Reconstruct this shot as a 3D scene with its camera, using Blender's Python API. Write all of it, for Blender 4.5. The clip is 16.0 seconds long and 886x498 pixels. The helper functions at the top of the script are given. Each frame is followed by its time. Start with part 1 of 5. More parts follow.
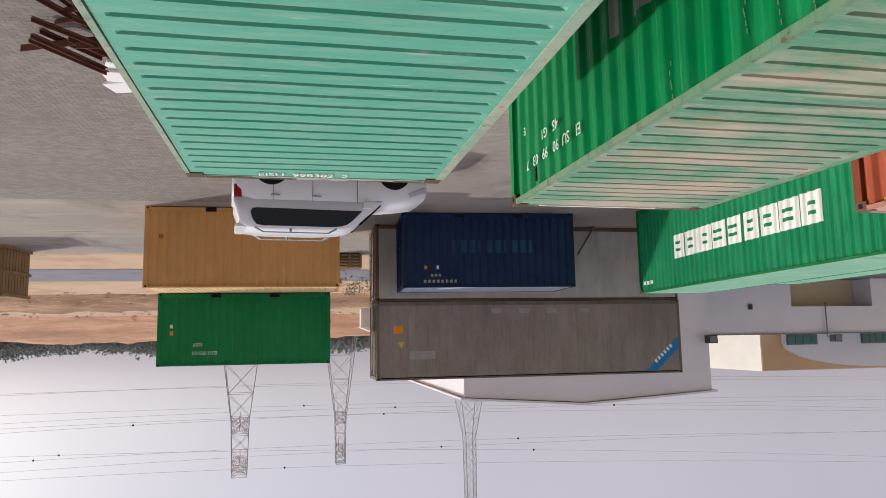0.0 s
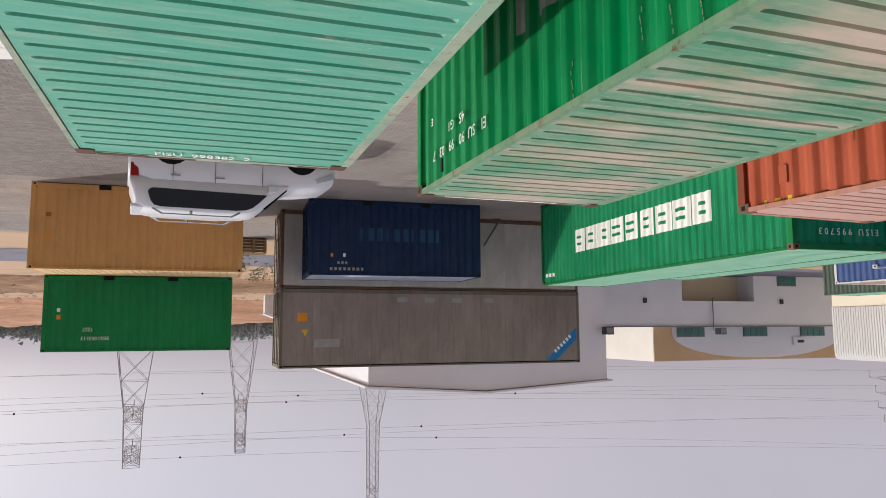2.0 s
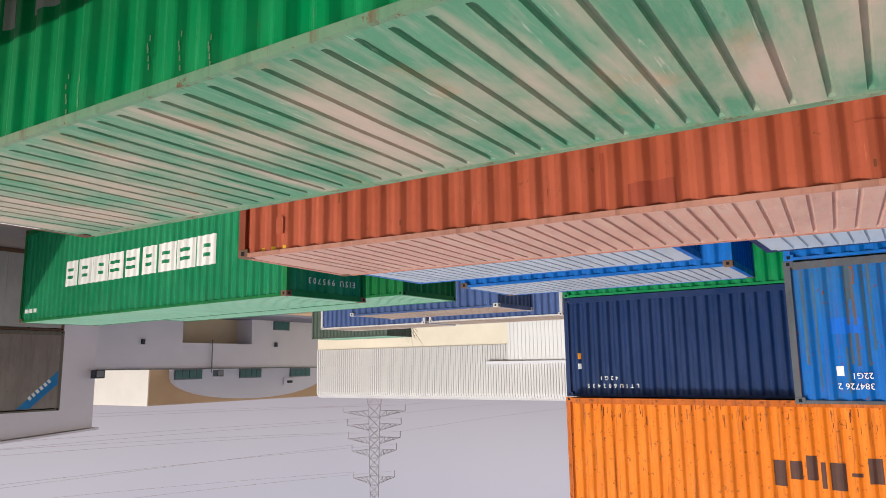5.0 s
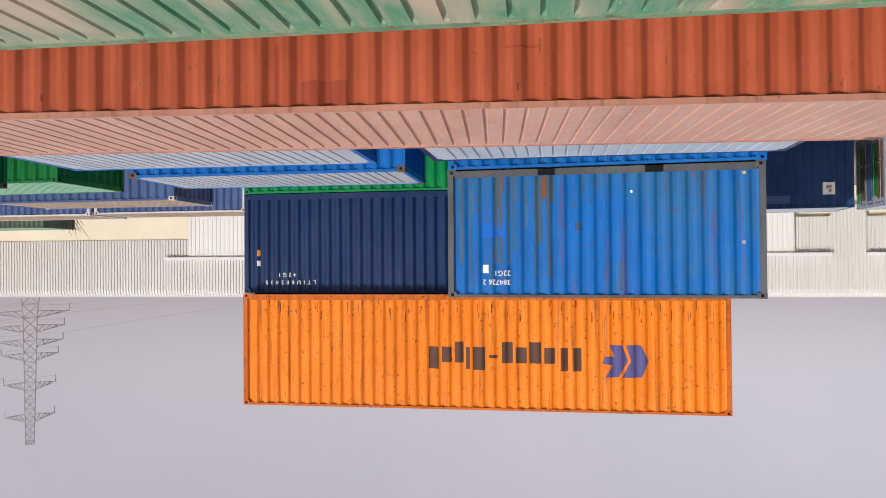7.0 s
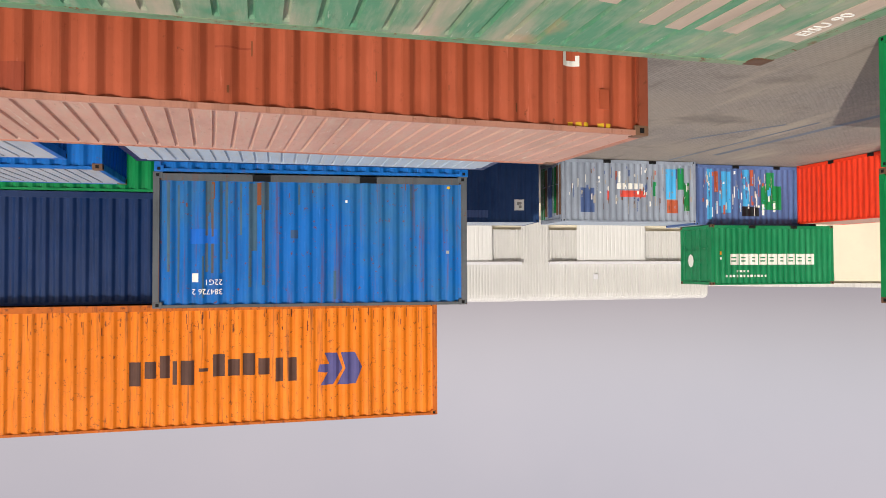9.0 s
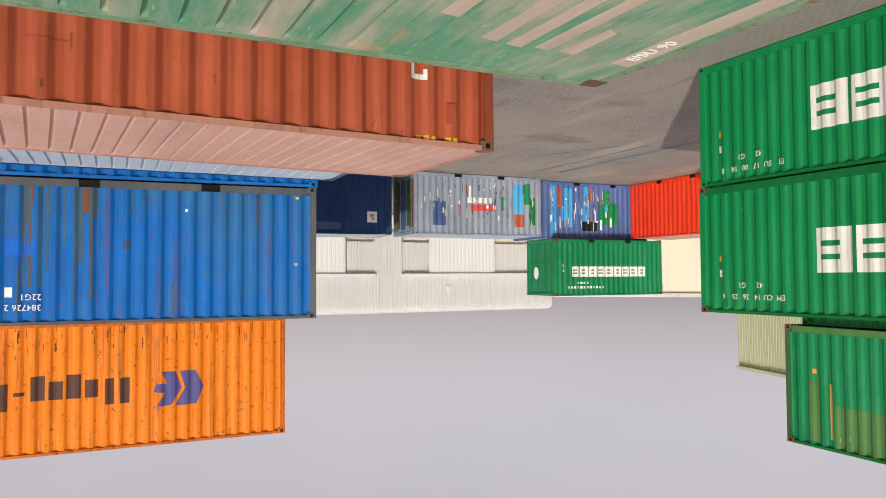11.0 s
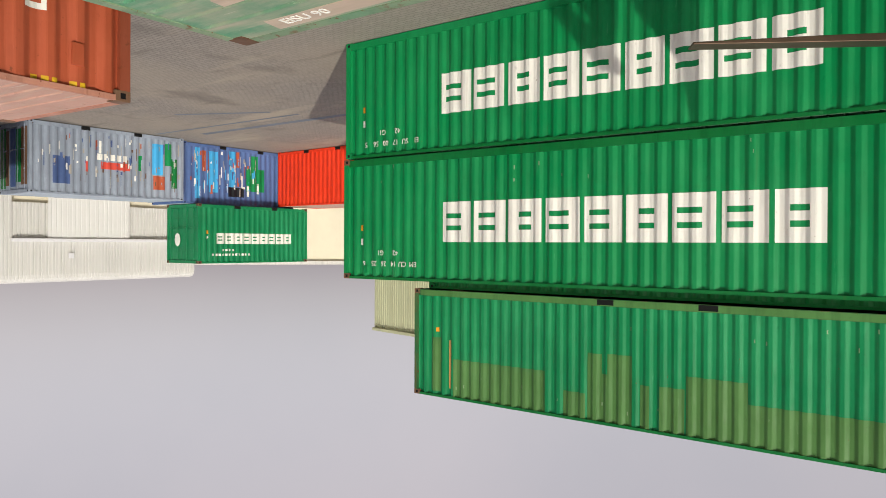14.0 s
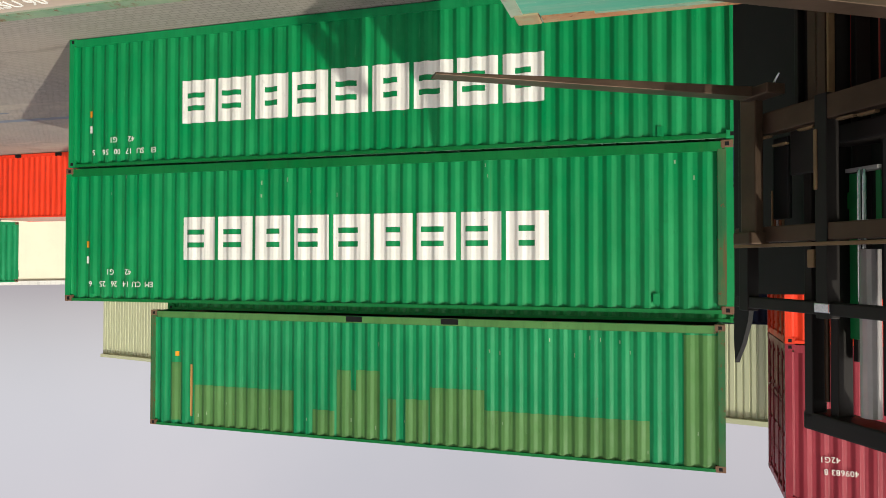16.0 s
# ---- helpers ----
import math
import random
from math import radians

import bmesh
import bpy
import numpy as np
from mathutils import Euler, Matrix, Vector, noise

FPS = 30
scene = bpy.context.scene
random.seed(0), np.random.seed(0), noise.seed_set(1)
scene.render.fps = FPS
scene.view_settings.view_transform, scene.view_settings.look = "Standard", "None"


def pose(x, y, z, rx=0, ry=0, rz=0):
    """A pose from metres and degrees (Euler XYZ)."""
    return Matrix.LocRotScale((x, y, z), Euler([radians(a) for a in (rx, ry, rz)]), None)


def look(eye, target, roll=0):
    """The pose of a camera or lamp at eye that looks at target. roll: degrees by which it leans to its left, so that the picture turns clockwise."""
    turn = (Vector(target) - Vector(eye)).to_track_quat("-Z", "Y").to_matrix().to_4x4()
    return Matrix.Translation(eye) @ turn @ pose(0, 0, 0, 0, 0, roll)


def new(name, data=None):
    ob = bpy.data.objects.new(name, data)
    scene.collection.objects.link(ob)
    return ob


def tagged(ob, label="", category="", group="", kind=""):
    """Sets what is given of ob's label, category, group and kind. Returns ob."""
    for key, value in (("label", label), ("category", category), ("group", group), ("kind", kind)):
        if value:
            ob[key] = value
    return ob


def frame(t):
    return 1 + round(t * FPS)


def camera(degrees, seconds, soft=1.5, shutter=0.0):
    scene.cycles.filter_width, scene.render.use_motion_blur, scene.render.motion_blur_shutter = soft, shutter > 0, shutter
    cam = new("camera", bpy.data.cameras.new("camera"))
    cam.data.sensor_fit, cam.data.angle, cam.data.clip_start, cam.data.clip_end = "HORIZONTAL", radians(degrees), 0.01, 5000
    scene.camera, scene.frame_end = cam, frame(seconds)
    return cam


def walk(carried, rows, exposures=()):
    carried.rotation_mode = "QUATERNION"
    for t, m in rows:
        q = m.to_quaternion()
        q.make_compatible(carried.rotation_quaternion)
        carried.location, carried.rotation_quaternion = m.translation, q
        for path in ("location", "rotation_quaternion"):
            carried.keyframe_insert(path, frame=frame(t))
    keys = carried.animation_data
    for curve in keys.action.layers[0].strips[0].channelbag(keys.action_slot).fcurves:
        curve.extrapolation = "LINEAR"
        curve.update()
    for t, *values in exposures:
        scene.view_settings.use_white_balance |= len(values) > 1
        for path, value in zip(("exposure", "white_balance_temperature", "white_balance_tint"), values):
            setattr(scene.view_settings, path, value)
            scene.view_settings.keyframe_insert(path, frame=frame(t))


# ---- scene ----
cam = camera(63.61, 16.0, soft=0.9)
# seconds, place over the container roof, and yaw, pitch, roll of the hand-held pan; the camera is held upside down
PAN = [
    (0, 0.041, 0.296, 4.393, 10.68, -7.35, -1.01), (0.5, 0.035, 0.306, 4.385, 12.57, -6.81, -0.80), (1, 0.011, 0.293, 4.387, 14.87, -6.60, -0.45),
    (1.5, -0.000, 0.290, 4.386, 14.82, -6.43, -0.40), (2, -0.003, 0.263, 4.391, 18.02, -6.37, -0.25), (2.5, -0.049, 0.301, 4.392, 27.93, -6.91, -0.45),
    (3, -0.084, 0.276, 4.393, 32.70, -7.40, -0.30), (3.5, -0.086, 0.272, 4.389, 38.35, -7.53, -0.86), (4, -0.066, 0.267, 4.394, 43.68, -8.62, -0.36),
    (4.5, -0.060, 0.265, 4.399, 48.57, -8.63, -1.40), (5, -0.098, 0.228, 4.401, 56.40, -9.33, -0.85), (5.2, -0.110, 0.210, 4.400, 60.63, -9.61, -1.09), (7.3, -0.240, 0.005, 4.394, 83.36, -0.52, -0.20), (7.5, -0.250, -0.008, 4.394, 85.25, -0.70, -0.14),
    (8, -0.238, 0.028, 4.390, 90.62, -0.41, -0.17), (8.5, -0.234, 0.023, 4.382, 98.00, -0.86, -0.37), (9, -0.256, -0.050, 4.377, 102.97, -1.36, -0.23),
    (9.2, -0.268, -0.063, 4.376, 104.38, -1.29, -0.40), (11.3, -0.390, -0.203, 4.362, 118.34, -2.33, -0.05), (11.5, -0.402, -0.216, 4.361, 121.16, -2.30, 0.10), (12, -0.438, -0.185, 4.364, 124.81, -1.92, -0.29), (12.5, -0.473, -0.180, 4.370, 131.13, -1.06, -0.19),
    (13, -0.451, -0.171, 4.369, 134.15, -0.68, -0.35), (13.5, -0.468, -0.192, 4.373, 137.52, -0.07, 0.01), (14, -0.464, -0.220, 4.374, 142.43, 0.34, 0.27),
    (14.5, -0.463, -0.246, 4.371, 146.76, -0.40, 0.35), (15, -0.461, -0.245, 4.370, 152.70, -0.66, 0.21), (15.5, -0.466, -0.260, 4.359, 158.09, -0.87, 0.09),
    (16, -0.486, -0.260, 4.350, 162.35, -1.03, 0.07),
]
EXPOSURES = [(0, 0.04, 6200, 10), (4, 0.03, 6220, 11), (7.5, 0.0, 6420, 11), (9, -0.03, 6550, 10), (12.5, -0.05, 6570, 8), (14.5, -0.03, 6550, 6), (16, 0.12, 6500, 5)]


def aim(x, y, z, yaw, pitch, roll):
    a, b = radians(yaw), radians(pitch)
    return look((x, y, z), (x - math.sin(a) * math.cos(b), y + math.cos(a) * math.cos(b), z + math.sin(b)), 180 + roll)


walk(cam, [(row[0], aim(*row[1:])) for row in PAN], EXPOSURES)

# ---- world and sun ----
SUN_AZ, SUN_EL = math.atan2(0.8, 0.6), radians(28.5)
world = bpy.data.worlds.new("hazy_sky")
scene.world = world
world.use_nodes = True
wt = world.node_tree
wt.nodes.clear()
sky = wt.nodes.new("ShaderNodeTexSky")
sky.sky_type, sky.sun_disc, sky.sun_elevation, sky.sun_rotation = "NISHITA", False, SUN_EL, SUN_AZ
sky.dust_density, sky.air_density = 4.0, 1.0
haze = wt.nodes.new("ShaderNodeMix")
haze.data_type = "RGBA"
haze.inputs["Factor"].default_value = 0.42
cloud = wt.nodes.new("ShaderNodeTexNoise")
cloud.inputs["Scale"].default_value, cloud.inputs["Detail"].default_value, cloud.inputs["Roughness"].default_value = 2.2, 5.0, 0.5
veil = wt.nodes.new("ShaderNodeMix")
veil.data_type = "RGBA"
veil.inputs["A"].default_value, veil.inputs["B"].default_value = (7.8, 6.9, 7.75, 1), (9.5, 8.05, 8.7, 1)
spread = wt.nodes.new("ShaderNodeMapRange")
spread.inputs["From Min"].default_value, spread.inputs["From Max"].default_value = 0.3, 0.7
sky_way = wt.nodes.new("ShaderNodeTexCoord")
wt.links.new(sky_way.outputs["Generated"], cloud.inputs["Vector"])
wt.links.new(cloud.outputs["Fac"], spread.inputs["Value"])
wt.links.new(spread.outputs[0], veil.inputs["Factor"])
wt.links.new(veil.outputs["Result"], haze.inputs["B"])
wan = wt.nodes.new("ShaderNodeHueSaturation")
wan.inputs["Saturation"].default_value = 0.35
wt.links.new(sky.outputs[0], wan.inputs["Color"])
wt.links.new(wan.outputs[0], haze.inputs["A"])
bg = wt.nodes.new("ShaderNodeBackground")
bg.inputs["Strength"].default_value = 0.100
wo = wt.nodes.new("ShaderNodeOutputWorld")
wt.links.new(haze.outputs["Result"], bg.inputs["Color"])
wt.links.new(bg.outputs[0], wo.inputs["Surface"])
sun = new("sun", bpy.data.lights.new("sun", "SUN"))
sun.data.energy, sun.data.angle, sun.data.color = 2.75, radians(0.6), (1.0, 0.93, 0.82)
sun.matrix_world = look((30 * 0.8, 30 * 0.6, 30 * math.tan(SUN_EL)), (0, 0, 0))


# ---- materials ----
def lin(r, g, b):
    return tuple(((c / 255) / 12.92 if c < 10 else ((c / 255 + 0.055) / 1.055) ** 2.4) for c in (r, g, b)) + (1.0,)


class Nodes:
    """A small builder for one node material."""

    def __init__(self, name, rough=0.5, metal=0.0):
        self.m = bpy.data.materials.new(name)
        self.m.use_nodes = True
        self.t = self.m.node_tree
        self.p = self.t.nodes["Principled BSDF"]
        self.p.inputs["Specular IOR Level"].default_value = 0.3
        self.p.inputs["Roughness"].default_value, self.p.inputs["Metallic"].default_value = rough, metal
        self.co = self.t.nodes.new("ShaderNodeTexCoord")

    def put(self, a, b):
        self.t.links.new(a, b)

    def noise(self, scale, stretch=(1, 1, 1), detail=4, rough=0.55, shift=(0, 0, 0)):
        mp = self.t.nodes.new("ShaderNodeMapping")
        mp.inputs["Scale"].default_value, mp.inputs["Location"].default_value = stretch, shift
        n = self.t.nodes.new("ShaderNodeTexNoise")
        n.inputs["Scale"].default_value, n.inputs["Detail"].default_value, n.inputs["Roughness"].default_value = scale, detail, rough
        self.put(self.co.outputs["Object"], mp.inputs["Vector"])
        info = self.t.nodes.new("ShaderNodeObjectInfo")
        add = self.t.nodes.new("ShaderNodeVectorMath")
        add.operation = "ADD"
        self.put(mp.outputs[0], add.inputs[0])
        self.put(info.outputs["Random"], add.inputs[1])
        self.put(add.outputs[0], n.inputs["Vector"])
        return n.outputs["Fac"]

    def ramp(self, fac, lo, hi, a=0.0, b=1.0):
        r = self.t.nodes.new("ShaderNodeMapRange")
        for k, v in (("From Min", lo), ("From Max", hi), ("To Min", a), ("To Max", b)):
            r.inputs[k].default_value = v
        self.put(fac, r.inputs["Value"])
        return r.outputs[0]

    def mix(self, fac, a, b, mode="MIX"):
        m = self.t.nodes.new("ShaderNodeMix")
        m.data_type, m.blend_type = "RGBA", mode
        for v, key in ((fac, "Factor"), (a, "A"), (b, "B")):
            if isinstance(v, (float, int, tuple)):
                m.inputs[key].default_value = v
            else:
                self.put(v, m.inputs[key])
        return m.outputs["Result"]

    def bump(self, fac, strength=0.2, dist=0.01):
        b = self.t.nodes.new("ShaderNodeBump")
        b.inputs["Strength"].default_value, b.inputs["Distance"].default_value = strength, dist
        self.put(fac, b.inputs["Height"])
        self.put(b.outputs[0], self.p.inputs["Normal"])
        return self

    def color(self, c):
        if isinstance(c, tuple):
            self.p.inputs["Base Color"].default_value = c
        else:
            self.put(c, self.p.inputs["Base Color"])
        return self


RUST = lin(112, 58, 34)
MATS = {}


def paint(name, rgb, rust=0.25, fade=0.3, rough=0.42, pale=None, streak=0.35):
    """Weathered container paint: faded patches, runs down the wall, chips of rust."""
    if name in MATS:
        return MATS[name]
    n = Nodes(name, rough)
    base = lin(*rgb)
    pale = pale or tuple(min(1, c * 1.3 + 0.02) for c in base[:3]) + (1.0,)
    c = n.mix(n.ramp(n.noise(0.9, (1, 1, 0.55), 6, 0.65), 0.42, 0.66, 0, min(1, fade * 1.5)), base, pale)
    dark = tuple(v * 0.55 for v in base[:3]) + (1.0,)
    c = n.mix(n.ramp(n.noise(2.2, (3.0, 3.0, 0.25), 5, 0.65), 0.5, 0.68, 0, streak * 1.3), c, dark)
    c = n.mix(n.ramp(n.noise(0.45, (1, 1, 0.8), 6, 0.7, (11, 2, 4)), 0.48, 0.7, 0, 0.32), c, dark)
    scuff = tuple(min(1, v * 1.25 + 0.06) for v in base[:3]) + (1.0,)
    c = n.mix(n.ramp(n.noise(5, (4, 4, 0.35), 6, 0.7, (1, 9, 6)), 0.64, 0.70, 0, 0.45), c, scuff)
    c = n.mix(n.ramp(n.noise(7, (1.4, 1.4, 1), 5, 0.7, (6, 1, 3)), 0.62, 0.68, 0, 0.3), c, dark)
    c = n.mix(n.ramp(n.noise(1.6, (4.5, 4.5, 0.18), 5, 0.7, (7, 3, 1)), 0.64 - 0.08 * rust, 0.80 - 0.08 * rust, 0, 0.1 + rust * 0.75), c, RUST)
    c = n.mix(n.ramp(n.noise(9, (1, 1, 1), 6, 0.75, (2, 5, 8)), 0.70 - 0.1 * rust, 0.73 - 0.1 * rust, 0, 0.8), c, RUST)
    n.color(c)
    n.put(n.ramp(n.noise(3, (1, 1, 1), 4), 0.3, 0.7, rough - 0.08, rough + 0.2), n.p.inputs["Roughness"])
    n.bump(n.noise(3.5, (1, 1, 0.6), 5), 0.32, 0.03)
    MATS[name] = n.m
    return n.m


def roof_paint(name, rgb, dust=0.5, patch=0.0, patch_rgb=(178, 160, 140), rust=0.2, blotch=False):
    """Sun-bleached roof sheet: chalky colour, dust, bare strips along the ribs."""
    if name in MATS:
        return MATS[name]
    n = Nodes(name, 0.6)
    base = lin(*rgb)
    pale = tuple(min(1, c * 1.15 + 0.06) for c in base[:3]) + (1.0,)
    c = n.mix(n.ramp(n.noise(0.7, (1, 1, 1), 5), 0.35, 0.7, 0, dust), base, pale)
    c = n.mix(n.ramp(n.noise(5, (0.4, 3, 1), 6, 0.7), 0.47, 0.7, 0, dust), c, lin(188, 178, 160))
    dark = tuple(v * 0.62 for v in base[:3]) + (1.0,)
    c = n.mix(n.ramp(n.noise(0.8, (0.6, 1.5, 1), 6, 0.7, (8, 8, 1)), 0.5, 0.68, 0, 0.35), c, dark)
    c = n.mix(n.ramp(n.noise(9, (0.5, 1.6, 1), 6, 0.75, (3, 1, 7)), 0.6, 0.66, 0, 0.4), c, dark)
    c = n.mix(n.ramp(n.noise(7, (0.25, 3, 1), 6, 0.7, (5, 6, 1)), 0.63, 0.67, 0, 0.5), c, lin(205, 205, 190))
    if patch:
        c = n.mix(n.ramp(n.noise(1.0, (0.55, 3.2, 1), 4, 0.5, (4, 2, 9)), 0.64 - 0.16 * patch, 0.84 - 0.16 * patch, 0, 0.72), c, lin(*patch_rgb))
    if blotch:
        c = n.mix(n.ramp(n.noise(0.55, (0.9, 1.2, 1), 5, 0.6, (6, 3, 2)), 0.5, 0.66, 0, 0.6), c, lin(*patch_rgb))
        c = n.mix(n.ramp(n.noise(1.1, (0.8, 1.3, 1), 5, 0.6, (1, 7, 5)), 0.6, 0.72, 0, 0.6), c, lin(188, 146, 112))
    c = n.mix(n.ramp(n.noise(6, (1, 1, 1), 6, 0.75, (2, 5, 8)), 0.72 - 0.12 * rust, 0.76 - 0.12 * rust, 0, 0.7), c, RUST)
    n.color(c)
    n.bump(n.noise(5, (1, 1, 1), 6), 0.4, 0.02)
    MATS[name] = n.m
    return n.m


def plain(name, rgb, rough=0.6, metal=0.0, vary=0.25, scale=3.0, bump=0.1, stretch=(1, 1, 1)):
    if name in MATS:
        return MATS[name]
    n = Nodes(name, rough, metal)
    base = lin(*rgb)
    c = n.mix(n.ramp(n.noise(scale, stretch, 5), 0.3, 0.75, 0, 1), base, tuple(v * (1 - vary) for v in base[:3]) + (1.0,))
    c = n.mix(n.ramp(n.noise(scale * 9, stretch, 4), 0.55, 0.75, 0, vary), c, tuple(v * 0.7 for v in base[:3]) + (1.0,))
    n.color(c)
    if bump:
        n.bump(n.noise(scale * 6, stretch, 4), bump, 0.01)
    MATS[name] = n.m
    return n.m


STEEL = paint("rusty_steel", (92, 66, 48), 0.8, 0.3, 0.7)
WHITE = paint("white_marking", (235, 234, 226), 0.22, 0.1, 0.5, streak=0.25)
ORANGE_MARK = plain("orange_sticker", (235, 150, 30))
YELLOW = plain("yellow_marking", (225, 180, 40))
BLACK = plain("black_gap", (14, 14, 15), 0.8)
GREY_MARK = plain("grey_patch", (164, 160, 152))


# ---- mesh helpers ----
def finish(name, verts, faces, material, parent=None, label="", smooth=False):
    me = bpy.data.meshes.new(name)
    me.from_pydata(verts, [], faces)
    me.update()
    if material:
        me.materials.append(material)
    if smooth:
        me.polygons.foreach_set("use_smooth", [True] * len(me.polygons))
    ob = new(name, me)
    if parent:
        ob.parent = parent
    return tagged(ob, label)


class Soup:
    """Collects solids into one mesh."""

    def __init__(self):
        self.v, self.f = [], []

    def box(self, x0, x1, y0, y1, z0, z1, m=None):
        b = len(self.v)
        for z in (z0, z1):
            for x, y in ((x0, y0), (x1, y0), (x1, y1), (x0, y1)):
                p = Vector((x, y, z))
                self.v.append(tuple(m @ p if m else p))
        self.f += [tuple(b + i for i in q) for q in ((3, 2, 1, 0), (4, 5, 6, 7), (0, 1, 5, 4), (1, 2, 6, 5), (2, 3, 7, 6), (3, 0, 4, 7))]
        return self

    def bar(self, a, c, w, sides=4, w2=None):
        a, c = Vector(a), Vector(c)
        d = (c - a).normalized()
        u = d.cross(Vector((0, 0, 1)) if abs(d.z) < 0.9 else Vector((1, 0, 0))).normalized()
        v = d.cross(u)
        b = len(self.v)
        for p, r in ((a, w / 2), (c, (w2 if w2 is not None else w) / 2)):
            for i in range(sides):
                g = 2 * math.pi * (i + 0.5) / sides
                self.v.append(tuple(p + (u * math.cos(g) + v * math.sin(g)) * r * (1.414 if sides == 4 else 1)))
        for i in range(sides):
            j = (i + 1) % sides
            self.f.append((b + i, b + j, b + sides + j, b + sides + i))
        self.f += [tuple(b + i for i in reversed(range(sides))), tuple(b + sides + i for i in range(sides))]
        return self

    def prism(self, outline, axis, lo, hi, m=None):
        """Outline in the two other axes, pulled along axis."""
        n, b = len(outline), len(self.v)
        for d in (lo, hi):
            for p, q in outline:
                co = Vector({"x": (d, p, q), "y": (p, d, q), "z": (p, q, d)}[axis])
                self.v.append(tuple(m @ co if m else co))
        for i in range(n):
            j = (i + 1) % n
            self.f.append((b + i, b + j, b + n + j, b + n + i))
        self.f += [tuple(b + i for i in reversed(range(n))), tuple(b + n + i for i in range(n))]
        return self

    def done(self, name, material, parent=None, label="", smooth=False, bevel=0.0):
        if bevel:
            bm = bmesh.new()
            vs = [bm.verts.new(v) for v in self.v]
            for q in self.f:
                bm.faces.new([vs[i] for i in q])
            bmesh.ops.recalc_face_normals(bm, faces=bm.faces)
            bmesh.ops.bevel(bm, geom=list(bm.edges), offset=bevel, segments=2, affect="EDGES", profile=0.6)
            me = bpy.data.meshes.new(name)
            bm.to_mesh(me)
            bm.free()
            me.materials.append(material)
            ob = new(name, me)
            ob.parent = parent
            return tagged(ob, label)
        return finish(name, self.v, self.f, material, parent, label, smooth)


def empty(name, m, label, category, group="", kind=""):
    ob = new(name)
    ob.empty_display_size = 0.3
    ob.matrix_basis = m
    return tagged(ob, label, category, group, kind)


# ---- shipping containers ----
W, ST, HC, L20, L40 = 2.438, 2.591, 2.896, 6.058, 12.192
PITCH = 0.281
WAVES = {}


def wave(s, pitch=PITCH, depth=0.04):
    """Side sheet: how far it lies inside the outer face at s along the wall."""
    q = (s / pitch + 0.63) % 1.0
    if q < 0.26:
        return 0.0
    if q < 0.5:
        return depth * (q - 0.26) / 0.24
    if q < 0.76:
        return depth
    return depth * (1 - (q - 0.76) / 0.24)


def stops(a, b, pitch=PITCH):
    """Break points of the wave between a and b."""
    out = [a]
    k = math.floor(a / pitch)
    while (k - 0.63) * pitch < b:
        out += [(k + q - 0.63) * pitch for q in (0.03, 0.23, 0.29, 0.47, 0.53, 0.73, 0.79, 0.97) if a + 1e-4 < (k + q - 0.63) * pitch < b - 1e-4]
        k += 1
    return out + [b]


def dent(s, z, seed):
    """How far years of handling pushed the sheet in."""
    d = noise.noise((s * 0.7, z * 0.9, seed))
    e = noise.noise((s * 1.7, z * 1.3, seed + 20))
    return 0.004 + 0.006 * d + 0.012 * max(0.0, e - 0.25)


def sheet(name, a, b, z0, z1, place, material, parent, off=0.0, label="", pitch=PITCH, shift=0.0):
    """A corrugated sheet from a to b; place(s, inset, z) gives its point."""
    ss = [q + shift for q in stops(a - shift, b - shift, pitch)]
    rows = max(1, round((z1 - z0) / 0.3))
    zs = [z0 + (z1 - z0) * r / rows for r in range(rows + 1)]
    seed = parent.matrix_basis.translation.x + parent.matrix_basis.translation.z
    verts = [place(s, wave(s - shift, pitch) - off + dent(s, z, seed), z) for z in zs for s in ss]
    n = len(ss)
    return finish(name, verts, [(r * n + i, r * n + i + 1, (r + 1) * n + i + 1, (r + 1) * n + i) for r in range(rows) for i in range(n - 1)], material, parent, label)


def roof_sheet(length, height, material, parent, rib=0.215, depth=0.036, wide=1.0, first=0.42, last=0.42):
    """Roof with cross ribs that fade out before the rails."""
    ys, dz = [-length / 2 + 0.08], [0.0]
    y = -length / 2 + first
    while y < length / 2 - last:
        ys += [y, y + 0.024 * wide, y + 0.086 * wide, y + 0.098 * wide]
        dz += [0, -depth, -depth, 0]
        y += rib
    ys.append(length / 2 - 0.08)
    dz.append(0.0)
    xs = [(-W / 2 + 0.05, 0), (-W / 2 + 0.11, 0), (-W / 2 + 0.14, 0.6), (-W / 2 + 0.19, 1), (-0.5, 1.05), (0, 1.1), (0.5, 1.05), (W / 2 - 0.19, 1), (W / 2 - 0.14, 0.6), (W / 2 - 0.11, 0), (W / 2 - 0.05, 0)]
    verts = [(x, yy, height - 0.012 + k * d + 0.006 * noise.noise((x * 1.3, yy * 0.8, height))) for yy, d in zip(ys, dz) for x, k in xs]
    n = len(xs)
    faces = [(j * n + i, j * n + i + 1, (j + 1) * n + i + 1, (j + 1) * n + i) for j in range(len(ys) - 1) for i in range(n - 1)]
    return finish("roof_panel", verts, faces, material, parent)


def side_place(length, sign):
    """Sheet coordinates of the long wall at x = sign * W / 2; s runs along +y."""
    return lambda s, inset, z: (sign * (W / 2 - 0.012 - inset), s, z)


def side_marks(box, length, sign, marks):
    """White blocks and stickers that follow the corrugation: (name, from, to, low, high, material), from = metres along y."""
    for name, a, b, z0, z1, mat in marks:
        sheet(name, a, b, z0, z1, side_place(length, sign), mat, box, off=0.004, pitch=WAVES[box.name][0], shift=WAVES[box.name][1])


